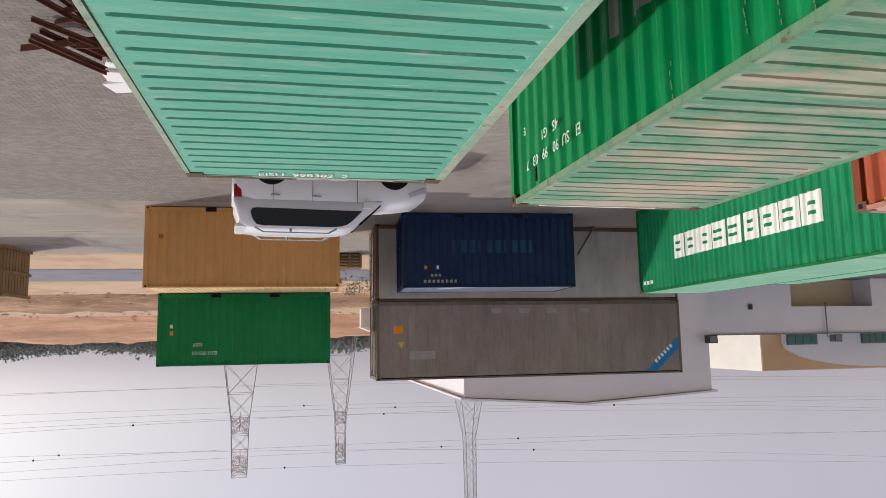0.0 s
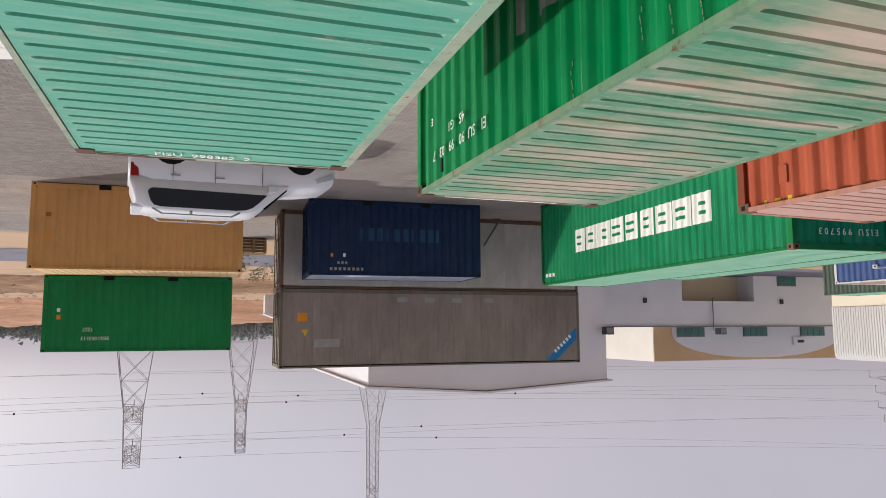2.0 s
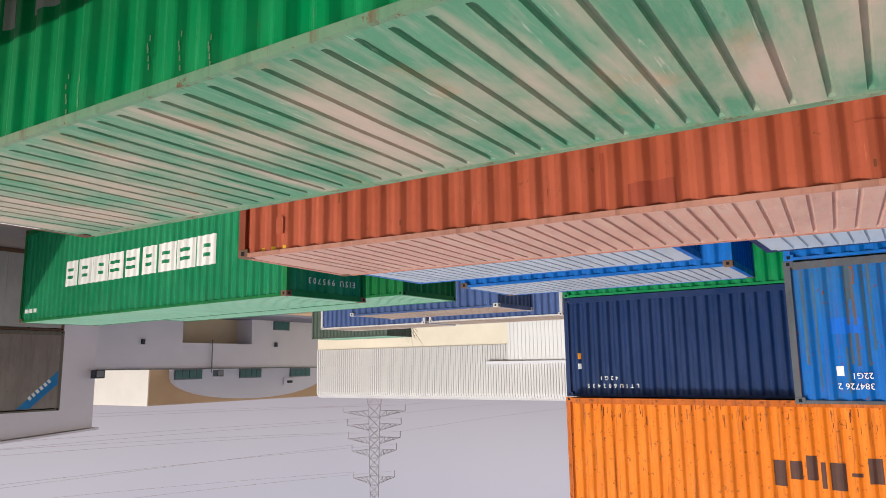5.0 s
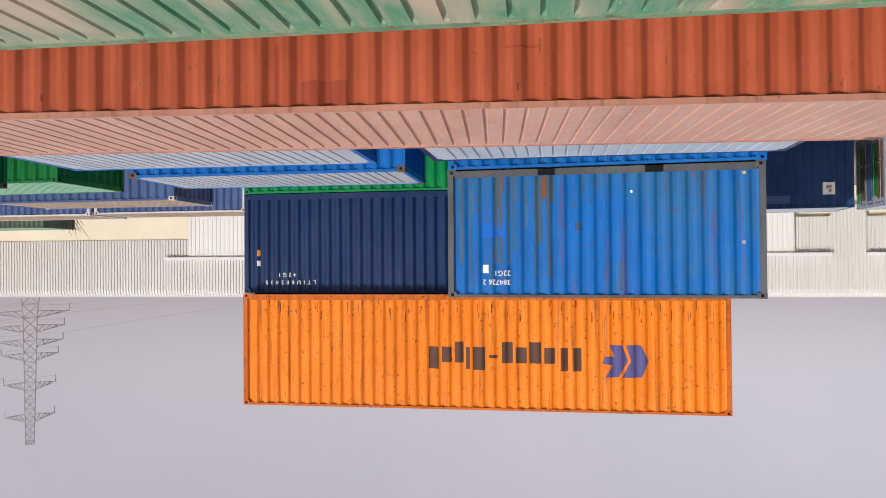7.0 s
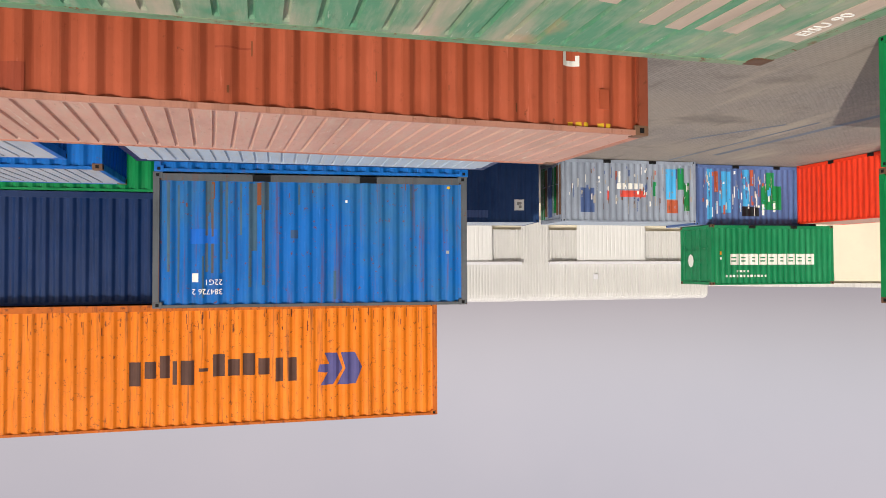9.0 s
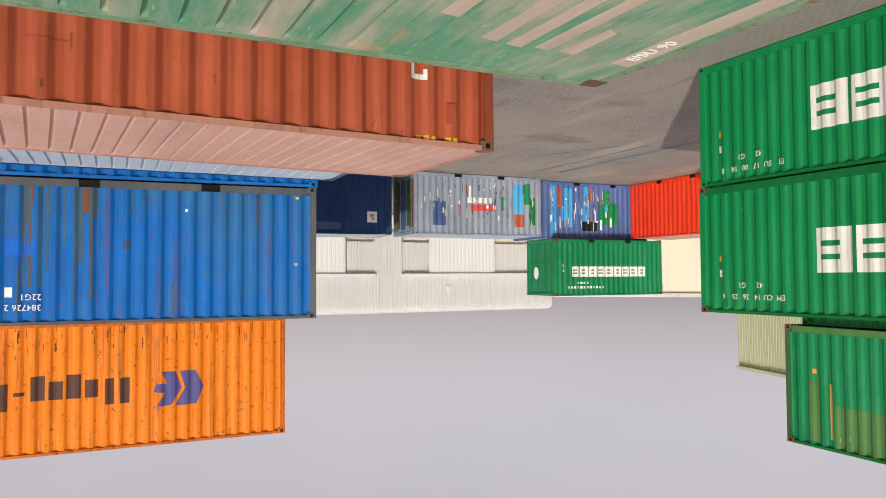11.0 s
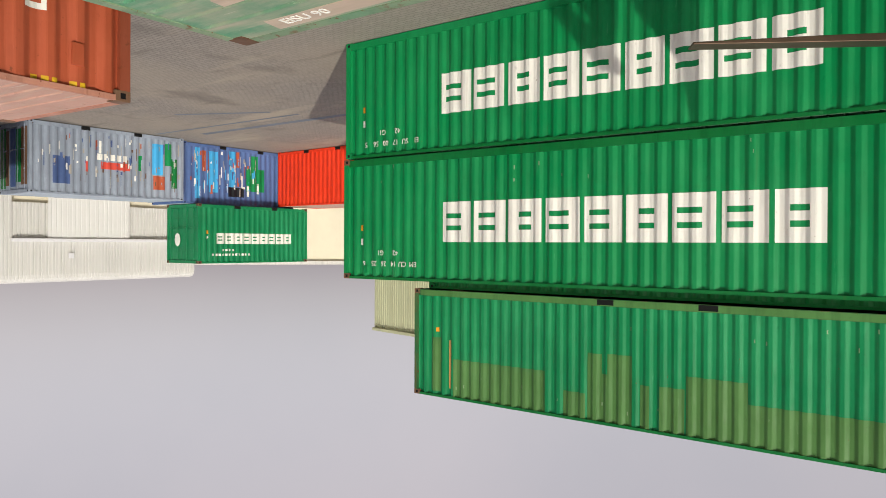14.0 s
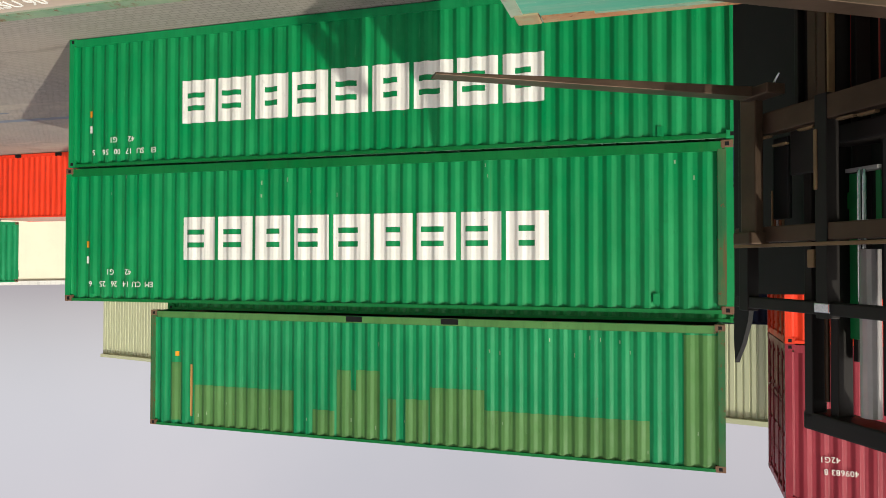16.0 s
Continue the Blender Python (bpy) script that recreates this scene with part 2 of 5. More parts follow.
def lettering(box, text, m, size, material=None, name="marking_text"):
    cu = bpy.data.curves.new(name, "FONT")
    cu.body, cu.size, cu.extrude, cu.align_x, cu.align_y = text, size, 0.002, "LEFT", "BOTTOM"
    cu.resolution_u = 2
    cu.materials.append(material or WHITE)
    ob = new(name, cu)
    ob.parent = box
    ob.matrix_basis = m
    return ob


def side_text(box, sign, y, z, text, size, spread=1.0):
    """Text on a long wall, readable from outside; y is where it begins."""
    m = pose(sign * (W / 2 + 0.001), y, z, 90, 0, 90 * sign)
    ob = lettering(box, text, m, size)
    ob.data.space_character = spread
    return ob


def stencil_groups(box, z, size, groups):
    """A number sprayed group by group; each group with the middle of its place along the wall."""
    for y, text in groups:
        side_text(box, 1, y - 0.3 * size * len(text), z, text, size)


def shape_mark(box, name, outline, mat, sign=1, off=0.004, step=0.04):
    """A flat-coloured shape that follows the corrugation; outline in metres along and up the wall."""
    lo, hi = min(p[0] for p in outline), max(p[0] for p in outline)
    cuts = sorted(set([p[0] for p in outline] + [lo + step * k for k in range(1, int((hi - lo) / step) + 1)]))
    place = side_place(L40, sign)
    seed = box.matrix_basis.translation.x + box.matrix_basis.translation.z

    def spans(x):
        hits = []
        for (x0, z0), (x1, z1) in zip(outline, outline[1:] + outline[:1]):
            if (x0 <= x < x1) or (x1 <= x < x0):
                hits.append((z0 + (z1 - z0) * (x - x0) / (x1 - x0), z0, x0, z1, x1))
        return sorted(hits)

    verts, faces = [], []
    for a, b in zip(cuts, cuts[1:]):
        if b - a < 1e-4:
            continue
        edges = spans((a + b) / 2)
        for low, high in zip(edges[::2], edges[1::2]):
            k = len(verts)
            for x, e in ((a, low), (b, low), (b, high), (a, high)):
                z = e[1] + (e[3] - e[1]) * (x - e[2]) / (e[4] - e[2])
                verts.append(place(x, wave(x - WAVES[box.name][1], WAVES[box.name][0]) - off + dent(x, z, seed), z))
            faces.append((k, k + 1, k + 2, k + 3))
    return finish(name, verts, faces, mat, box)


def container(x, y, z, th, length, height, coat, label, roof=None, frame_coat=None, doors=1, castings=None, rails=None, pockets=True, along="y", smooth_side=False, group="", pitch=PITCH, rib_depth=0.022, rib_wide=0.5, ribs=(0.215, 0.42, 0.42), sills=None, shift=0.0):
    """One container with all its parts; along 'x' lays its long axis across."""
    m = pose(x, y, z, 0, 0, th + (90 if along == "x" else 0))
    box = empty("shipping_container", m, label, "shipping container", group)
    fr = frame_coat or coat
    WAVES[box.name] = (pitch, shift)
    hl, hw = length / 2, W / 2
    for sg in (-1, 1):
        if smooth_side:
            k = 0
            while k * 1.1 < length - 0.3:
                a = -hl + 0.1 + k * 1.1
                Soup().box(*sorted((sg * (hw - 0.03), sg * (hw - 0.006))), a + 0.002, min(a + 1.098, hl - 0.1), 0.16, height - 0.1).done("side_panel", coat, box)
                k += 1
        else:
            sheet("side_panel", -hl + 0.1, hl - 0.1, 0.155, height - 0.055, side_place(length, sg), coat, box, pitch=pitch, shift=shift)
        Soup().box(sg * hw - 0.03 - 0.012 * sg, sg * hw + 0.03 - 0.012 * sg - 0.02 * sg, -hl + 0.16, hl - 0.16, height - 0.062, height - 0.004).done("top_rail", rails or fr, box)
        x0, x1 = sorted((sg * (hw - 0.004), sg * (hw - 0.06)))
        if pockets and length < 7:
            for a, b in ((-hl + 0.16, -1.2), (-0.86, 0.86), (1.2, hl - 0.16)):
                Soup().box(x0, x1, a, b, 0.03, 0.165).done("bottom_rail", fr, box)
            for yy in (-1.03, 1.03):
                Soup().box(min(x0, x1) + 0.01, max(x0, x1) - 0.012, yy - 0.17, yy + 0.17, 0.035, 0.16).done("fork_pocket", BLACK, box)
        else:
            Soup().box(x0, x1, -hl + 0.16, hl - 0.16, 0.02, 0.165).done("bottom_rail", sills or fr, box)
        for e in (-1, 1):
            a, b = sorted((e * (hl - 0.004), e * (hl - 0.12)))
            x0, x1 = sorted((sg * (hw - 0.004), sg * (hw - 0.1)))
            Soup().box(x0, x1, a, b, 0.11, height - 0.11).done("corner_post", fr, box)
            for z0 in (0.0, height - 0.118):
                x0, x1 = sorted((sg * hw, sg * (hw - 0.162)))
                a, b = sorted((e * hl, e * (hl - 0.178)))
                cast = Soup().box(x0, x1, a, b, z0, z0 + 0.118).done("corner_casting", castings or fr, box, bevel=0.012)
                Soup().box(*sorted((sg * (hw + 0.0015), sg * (hw - 0.02))), (a + b) / 2 - 0.03, (a + b) / 2 + 0.03, z0 + 0.03, z0 + 0.09).done("casting_hole", BLACK, cast)
                Soup().box((x0 + x1) / 2 - 0.03, (x0 + x1) / 2 + 0.03, *sorted((e * (hl + 0.0015), e * (hl - 0.02))), z0 + 0.03, z0 + 0.09).done("casting_hole", BLACK, cast)
    roof_sheet(length, height, roof or coat, box, ribs[0], rib_depth, rib_wide, ribs[1], ribs[2])
    Soup().box(-hw + 0.03, hw - 0.03, -hl + 0.05, hl - 0.05, 0.1, 0.15).done("floor_panel", STEEL, box)
    for e in (-1, 1):
        a, b = sorted((e * (hl - 0.006), e * (hl - 0.1)))
        Soup().box(-hw + 0.15, hw - 0.15, a, b, height - 0.13, height - 0.006).done("header_beam", rails or fr, box)
        Soup().box(-hw + 0.15, hw - 0.15, a, b, 0.02, 0.17).done("sill_beam", fr, box)
        if e == doors:
            for sg in (-1, 1):
                x0, x1 = sorted((sg * 0.01, sg * (hw - 0.1)))
                door = Soup()
                for k in range(5):
                    za = 0.18 + k * (height - 0.33) / 5
                    door.box(x0, x1, *sorted((e * (hl - 0.03), e * (hl - 0.075))), za, za + (height - 0.33) / 5 - 0.07)
                door.box(x0, x1, *sorted((e * (hl - 0.05), e * (hl - 0.085))), 0.18, height - 0.14)
                leaf = door.done("door", coat, box)
                for k in (0.3, 0.78):
                    xx = sg * (hw - 0.1) * k
                    rod = Soup().bar((xx, e * (hl - 0.005), 0.12), (xx, e * (hl - 0.005), height - 0.1), 0.034, 6)
                    for zz in (0.25, 0.9, 1.7, height - 0.3):
                        rod.box(xx - 0.05, xx + 0.05, *sorted((e * (hl - 0.03), e * (hl + 0.004))), zz, zz + 0.06)
                    rod.done("lock_rod", fr, leaf)
                    Soup().bar((xx, e * (hl + 0.01), 1.05), (xx - sg * 0.28, e * (hl + 0.01), 1.02), 0.03, 4).done("door_handle", fr, leaf)
        else:
            sheet("end_panel", -hw + 0.1, hw - 0.1, 0.165, height - 0.125, lambda s, i, zz, e=e: (s, e * (hl - 0.02 - i), zz), coat, box)
    return box


def logo_blocks(box, length, sign, a, b, z0, z1, count, mat=None, gap=0.1):
    """A maker's lettering as plain blocks with two short slits in each."""
    step = (b - a) / count
    t = (z1 - z0) / 5
    for k in range(count):
        p, q = a + k * step, a + (k + 1 - gap) * step
        lo, hi = p + (q - p) * 0.32, q - (q - p) * (0.12 if k % 3 else 0.3)
        marks = [("logo_block", p, lo, z0, z1), ("logo_block", hi, q, z0, z1)]
        marks += [("logo_block", lo, hi, z0 + u * t, z0 + w * t) for u, w in ((0, 1.45), (2.05, 2.95), (3.55, 5))]
        side_marks(box, length, sign, [m + (mat or WHITE,) for m in marks])


# ---- paints ----
GREEN = paint("container_green", (4, 133, 73), 0.1, 0.35, 0.4, streak=0.28)
GREEN_D = paint("container_green_deep", (2, 110, 50), 0.1, 0.25, 0.42)
GREEN_N = paint("container_fresh_green", (4, 124, 62), 0.06, 0.2, 0.42, streak=0.15)
# The same green shifted bluish: haze over farther containers, put into the paint.
GREEN_HAZED = paint("container_green_hazed", (8, 126, 78), 0.15, 0.45, 0.4)
GREEN_2 = paint("container_green_worn", (6, 128, 76), 0.2, 0.4, 0.4)
RED = paint("container_oxide_red", (172, 82, 52), 0.45, 0.4, 0.6, streak=0.25)
REDF = paint("rusted_red_frame", (136, 66, 42), 1.0, 0.4, 0.65)
GREENF = paint("rusted_green_frame", (34, 100, 58), 1.1, 0.5, 0.55, pale=lin(92, 104, 66))
ORANGEF = paint("rusted_orange_frame", (196, 100, 22), 1.2, 0.4, 0.6)
GREYF = paint("grey_rusty_frame", (84, 88, 92), 0.8, 0.5, 0.6)
BLUEW = paint("container_blue_worn", (0, 102, 184), 0.9, 0.45, 0.45, pale=lin(56, 112, 142))
ORANGE = paint("container_orange", (232, 124, 14), 1.0, 0.3, 0.5, streak=0.18)
NAVY = paint("container_navy", (9, 41, 86), 0.08, 0.3, 0.42)
NAVY_D = paint("container_navy_deep", (6, 36, 72), 0.1, 0.3, 0.45)
NAVY_F = paint("container_navy_faded", (24, 58, 104), 0.1, 0.3, 0.45)
BLUE = paint("container_blue", (4, 102, 184), 0.55, 0.3, 0.45)
SLATE = paint("container_slate_blue", (70, 92, 140), 0.2, 0.5, 0.5)
TAN = paint("container_tan", (208, 156, 92), 0.04, 0.15, 0.5, streak=0.08)
GREYP = paint("reefer_grey", (139, 127, 117), 0.2, 0.5, 0.55, streak=0.28)
GREYQ = paint("reefer_pale_grey", (176, 174, 164), 0.06, 0.4, 0.55, streak=0.1)
GREYFR = paint("reefer_dull_frame", (112, 104, 90), 0.4, 0.4, 0.6)
DULL = paint("container_dull_green_grey", (78, 92, 80), 0.2, 0.4, 0.6)
PRIMER = paint("container_grey_primer", (140, 150, 165), 0.25, 0.5, 0.5, streak=0.3)
PEEL = paint("container_peeled_blue", (82, 108, 160), 0.35, 0.6, 0.5, streak=0.3)
SCARLET = paint("container_scarlet", (238, 62, 30), 0.05, 0.2, 0.45)
MAROON = paint("container_maroon", (140, 38, 52), 0.15, 0.4, 0.4)
WHITEP = paint("white_frame", (208, 206, 202), 0.15, 0.1, 0.5)
BROWNF = paint("brown_frame", (110, 82, 62), 0.5, 0.3, 0.6)
SKYB = paint("sky_blue_patch", (70, 170, 225), 0.05, 0.2, 0.45)
RAIL_MINT = paint("rail_dusty_mint", (138, 164, 140), 0.8, 0.6, 0.65, pale=lin(176, 170, 150))
RAIL_SAGE = paint("rail_dusty_sage", (108, 146, 114), 1.0, 0.5, 0.6, pale=lin(146, 152, 124))
RAIL_PINK = paint("rail_dusty_pink", (182, 128, 108), 0.8, 0.4, 0.6)
R_MINT = roof_paint("roof_mint", (86, 164, 138), 0.3, 0.14, (140, 188, 162), 0.16)
R_SAGE = roof_paint("roof_sage", (86, 144, 110), 0.36, 0.75, (204, 176, 160), 0.25, blotch=True)
R_PINK = roof_paint("roof_pink", (192, 150, 134), 0.45, 0.2, (205, 175, 155), 0.4)
R_GREY = roof_paint("roof_grey_blue", (168, 182, 196), 0.5, 0.0)
R_GREEN = roof_paint("roof_pale_green", (130, 190, 158), 0.5, 0.0)
R_BROWN = roof_paint("roof_dust_brown", (170, 150, 130), 0.5, 0.5, (150, 110, 90), 0.3)
R_TAN = roof_paint("roof_tan", (225, 195, 140), 0.4, 0.0)

# ---- the yard's ground ----
def ground_material():
    n = Nodes("yard_paving_and_sand", 0.85)
    sep = n.t.nodes.new("ShaderNodeSeparateXYZ")
    n.put(n.co.outputs["Object"], sep.inputs[0])
    brick = n.t.nodes.new("ShaderNodeTexBrick")
    brick.inputs["Scale"].default_value, brick.inputs["Brick Width"].default_value, brick.inputs["Row Height"].default_value = 1.0, 0.2, 0.1
    brick.inputs["Mortar Size"].default_value = 0.008
    brick.inputs["Color1"].default_value, brick.inputs["Color2"].default_value = lin(150, 143, 136), lin(141, 134, 128)
    brick.inputs["Mortar"].default_value = lin(116, 109, 103)
    n.put(n.co.outputs["Object"], brick.inputs["Vector"])
    c = n.mix(n.ramp(n.noise(0.22, (1, 1, 1), 6), 0.4, 0.7, 0, 0.75), brick.outputs["Color"], lin(160, 149, 135))
    c = n.mix(n.ramp(n.noise(0.45, (1, 0.6, 1), 5, 0.6, (5, 1, 0)), 0.54, 0.68, 0, 0.6), c, lin(92, 87, 86))
    c = n.mix(n.ramp(n.noise(3.0, (1, 1, 1), 6, 0.7), 0.6, 0.75, 0, 0.4), c, lin(172, 160, 140))
    c = n.mix(n.ramp(n.noise(0.5, (0.35, 1.6, 1), 6, 0.65, (3, 8, 2)), 0.55, 0.72, 0, 0.6), c, lin(178, 166, 148))
    c = n.mix(n.ramp(n.noise(1.1, (0.3, 1.4, 1), 6, 0.65, (9, 4, 2)), 0.58, 0.7, 0, 0.5), c, lin(100, 92, 86))
    sand = n.mix(n.noise(0.05, (1, 1, 1), 6), lin(214, 184, 150), lin(160, 128, 100))
    sand = n.mix(n.ramp(n.noise(0.4, (1, 1, 1), 6), 0.5, 0.7, 0, 0.5), sand, lin(140, 112, 84))
    c = n.mix(n.ramp(sep.outputs["Y"], 35.5, 37.0), c, sand)
    n.color(c)
    n.bump(brick.outputs["Fac"], 0.25, -0.006)
    return n.m


GROUND = ground_material()
tagged(finish("ground", [(-1500, -1500, 0), (1500, -1500, 0), (1500, 1500, 0), (-1500, 1500, 0)], [(0, 1, 2, 3)], GROUND), "grey block paving that gives way to pale sand", "ground", kind="structure")

# ---- containers round the camera ----
a = container(-0.121, 1.221, 0.0, -0.839, L40, 2.80, GREEN, "green container with sun-bleached mint ribbed roof", R_MINT, rails=RAIL_MINT, castings=STEEL, rib_depth=0.03, rib_wide=0.52, ribs=(0.2053, 0.485, 0.4))
lettering(a, "EISU  998382  2", pose(0.56, 5.97, 2.801, 0, 0, 180) @ Matrix.Diagonal((1, 1.35, 1, 1)), 0.13)
for x0, x1, y0 in ((0.2, 1.05, 6.05), (0.62, 1.05, 6.02), (-1.05, -0.75, 6.03), (-0.7, -0.3, 6.07)):
    Soup().box(x0, x1, y0, 6.092, 2.78, 2.797 + 0.002 * x0).done("rusted_edge", STEEL, a)
b = container(-3.723, 2.322, 0.0, -1.732, L40, 2.82, GREEN, "green container with patched sage-coloured roof", R_SAGE, rails=RAIL_SAGE, castings=STEEL, rib_depth=0.028, rib_wide=0.48, ribs=(0.2126, 0.432, 0.3), pitch=0.29, shift=0.105)
for x0, x1, y0 in ((-1.05, -0.2, 6.03), (-0.2, 0.55, 6.05), (0.55, 1.06, 6.02)):
    Soup().box(x0, x1, y0, 6.094, 2.7, 2.8165 + 0.002 * x0).done("rusted_edge", STEEL, b)
Soup().box(-0.6, 0.9, 5.98, 6.015, 2.78, 2.8175).done("bare_strip", WHITE, b)
BARE = plain("bare_pale_primer", (196, 178, 160), 0.8, vary=0.25, scale=2.5, stretch=(0.4, 3, 1))
PEELED = paint("peeled_rusty_primer", (178, 124, 84), 0.8, 0.5, 0.7, pale=lin(120, 170, 140))
for i, (x0, x1) in enumerate(((-0.6, -0.13), (-0.6, 0.5), (-0.62, 0.43), (-0.58, 0.27), (0.1, 0.75), (-0.3, 0.6))):
    y0 = -5.71 + (i + 1) * 0.2126 + 0.081
    Soup().prism([(x0, y0), (x1, y0 + 0.01), (x1 + 0.06, y0 + 0.1), (x0 + 0.02, y0 + 0.125)], "z", 2.79, 2.8145).done("bare_strip", BARE, b)
Soup().prism([(-0.67, -5.96), (0.82, -5.95), (0.8, -5.79), (-0.64, -5.78)], "z", 2.79, 2.8135).done("bare_strip", BARE, b)
for x0, x1, y1, z0 in ((-1.05, -0.72, -5.97, 2.672), (-0.72, -0.35, -6.02, 2.69), (-0.35, 0.25, -6.04, 2.672), (0.25, 0.6, -6.06, 2.72), (0.6, 1.05, -6.0, 2.672)):
    Soup().box(x0, x1, -6.0925, y1, z0, 2.7965).done("rusted_edge", PEELED, a)
Soup().box(-W / 2 - 0.002, -W / 2 + 0.16, -6.098, -5.91, 2.678, 2.8025).done("rusted_corner", PEELED, a, bevel=0.014)
stencil_groups(b, 2.39, 0.16, ((4.08, "EI"), (4.35, "SU"), (4.63, "90"), (4.93, "99"), (5.22, "03"), (5.46, "7")))
lettering(b, "EISU 90", pose(-0.53, -5.93, 2.8155, 0, 0, 0), 0.14)
stencil_groups(b, 2.18, 0.15, ((4.63, "45"), (4.92, "G1")))
stencil_groups(b, 2.0, 0.12, ((5.53, "E"),))
Soup().box(W / 2 - 0.03, W / 2 - 0.008, 5.22, 5.28, 2.54, 2.69).done("vent_slot", BLACK, b)
c = container(-8.367, 1.99, 0.0, -4.962, L40, HC, RED, "oxide red container with pale pink dusty roof", R_PINK, frame_coat=REDF, rails=RAIL_PINK, castings=BROWNF, pitch=0.2925, shift=0.146)
d = container(-12.135, 17.187, 0.0, 2.722, L40, HC, GREEN_HAZED, "green container with white block lettering and pale roof", R_GREEN, frame_coat=GREEN_D, castings=BROWNF)
logo_blocks(d, L40, 1, -3.6, 3.5, 1.26, 1.98, 9)
container(-15.95, 17.2, 0.0, 1.0, L40, ST, GREEN_D, "dark green container standing behind another green one", R_GREEN)
container(-11.85, 6.35, 0.0, -2.0, L20, ST, BLUE, "blue container with grey dusty roof", R_GREY)
container(-15.55, 6.15, 0.0, -1.0, L20, ST, BLUE, "blue container with rusty corners and pale grey roof", R_GREY, castings=BROWNF)
container(-11.85, -0.75, 0.0, 0.0, L20, ST, NAVY, "navy container with grey dusty roof", R_GREY)
container(-20.75, 14.15, 0.0, 0.0, L20, ST, SLATE, "slate blue container with white corner posts", R_BROWN, castings=WHITEP)
container(-26.4, 20.9, 0.0, 0.0, L20, ST, SLATE, "slate blue container with white frame", R_BROWN, frame_coat=WHITEP)
container(-25.9, 14.3, 0.0, 0.0, L20, ST, SLATE, "slate blue container with white frame and rusty roof", R_BROWN, frame_coat=WHITEP)
container(-34.6, 29.4, 0.0, 0.0, L20, ST, DULL, "dull grey-green container beside the white building", R_GREEN)
# stack of three with the orange one on top
container(-19.442, 2.238, 0.0, -0.357, L40, 2.602, GREEN, "green container at the foot of a stack", R_GREEN)
k = container(-19.442, 2.238, 2.602, -0.357, L40, 2.64, NAVY, "navy container in the middle of a stack", R_GREY)
side_text(k, 1, 4.1, 2.28, "LTIU602435", 0.15, 1.95)
side_text(k, 1, 4.65, 2.08, "42G1", 0.15, 1.7)
o = container(-19.155, 2.131, 5.242, -0.742, L40, HC, ORANGE, "orange container with rust runs, on top of a stack", R_BROWN, frame_coat=ORANGEF)
# pair of blue ones
container(-15.64, -0.84, 0.0, 2.7, L20, 2.568, BLUE, "blue container under another blue one", R_GREY)
l = container(-15.651, -0.822, 2.568, 3.003, L20, ST, BLUEW, "bright blue container with rusty grey frame", R_GREY, frame_coat=GREYF, pitch=0.2847, shift=0.018)
side_text(l, 1, 1.75, 2.2, "384726 2", 0.15)
side_text(l, 1, 1.75, 2.02, "22G1", 0.15)
# the green stack of three
e1 = container(-5.635, -12.641, 0.0, -0.877, L40, 2.516, GREEN, "green container with white block lettering, at the foot of a stack", R_GREEN, along="x", castings=GREEN, rails=GREEN_D)
e2 = container(-5.709, -12.69, 2.53, -1.191, L40, ST, GREEN, "green container with white block lettering, second in a stack", R_GREEN, along="x", castings=BROWNF, rails=GREEN_D, frame_coat=GREEN, sills=GREEN_D, pitch=0.2795, shift=0.031)
for z0 in (0.3, 0.9, 1.5, 2.1):
    Soup().box(W / 2 - 0.01, W / 2 - 0.001, -6.34, -6.305, z0, z0 + 0.06).done("lashing_hole", BLACK, e1)
Soup().box(W / 2 - 0.1, W / 2 - 0.003, -6.35, -6.094, 0.0, 2.51).done("corner_post", GREEN, e1, bevel=0.008)
Soup().box(W / 2 - 0.1, W / 2 - 0.003, -6.0, -5.87, 0.13, 2.46).done("corner_post", GREENF, e2, bevel=0.008)
e3 = container(-5.66, -14.95, 5.447, 0.3, L40, ST, GREEN_2, "green container with repainted olive patches, on top of a stack", R_GREEN, along="x", castings=BROWNF, frame_coat=GREENF, rails=GREEN_D)
container(-5.4, -15.3, 0.0, -1.0, L40, 2.9, NAVY_D, "navy container behind the green stack", R_GREY, along="x")
container(-5.4, -15.3, 2.9, -1.0, L40, 2.547, GREEN_D, "dark green container behind the green stack", R_GREY, along="x")
for bx, sn in ((e1, "EI SU 17 00 56 5"), (e2, "EM CU 14 26 25 6")):
    logo_blocks(bx, L40, 1, -3.24 if bx is e1 else -3.36, 3.56 if bx is e1 else 3.5, 1.0, 1.79, 9)
    stencil_groups(bx, 2.17, 0.15, [(4.14 + 0.27 * i, q) for i, q in enumerate(sn.split())])
    stencil_groups(bx, 1.94, 0.15, ((4.63, "42"), (5.02, "G1")))
# far row
container(-29.6, -7.65, 0.0, 6.0, L20, ST, NAVY_F, "dark blue container in the far row", R_GREY)
container(-28.5, -14.25, 0.0, 0.0, L20, ST, PRIMER, "grey container with peeling paint and a red stripe", R_GREY, frame_coat=PRIMER)
container(-29.0, -20.6, 0.0, 0.0, L20, 2.649, PEEL, "blue container with peeling white and green paint", R_GREY)
j = container(-28.534, -21.064, 2.649, 0.785, L20, ST, GREEN_HAZED, "green container with white block lettering on a blue one", R_GREEN, castings=BROWNF)
logo_blocks(j, L20, 1, -2.04, 2.15, 1.26, 1.73, 9)
container(-24.6, -23.75, 0.0, 0.0, L20, ST, SCARLET, "bright scarlet container beside a peeling blue one", R_PINK, along="x")
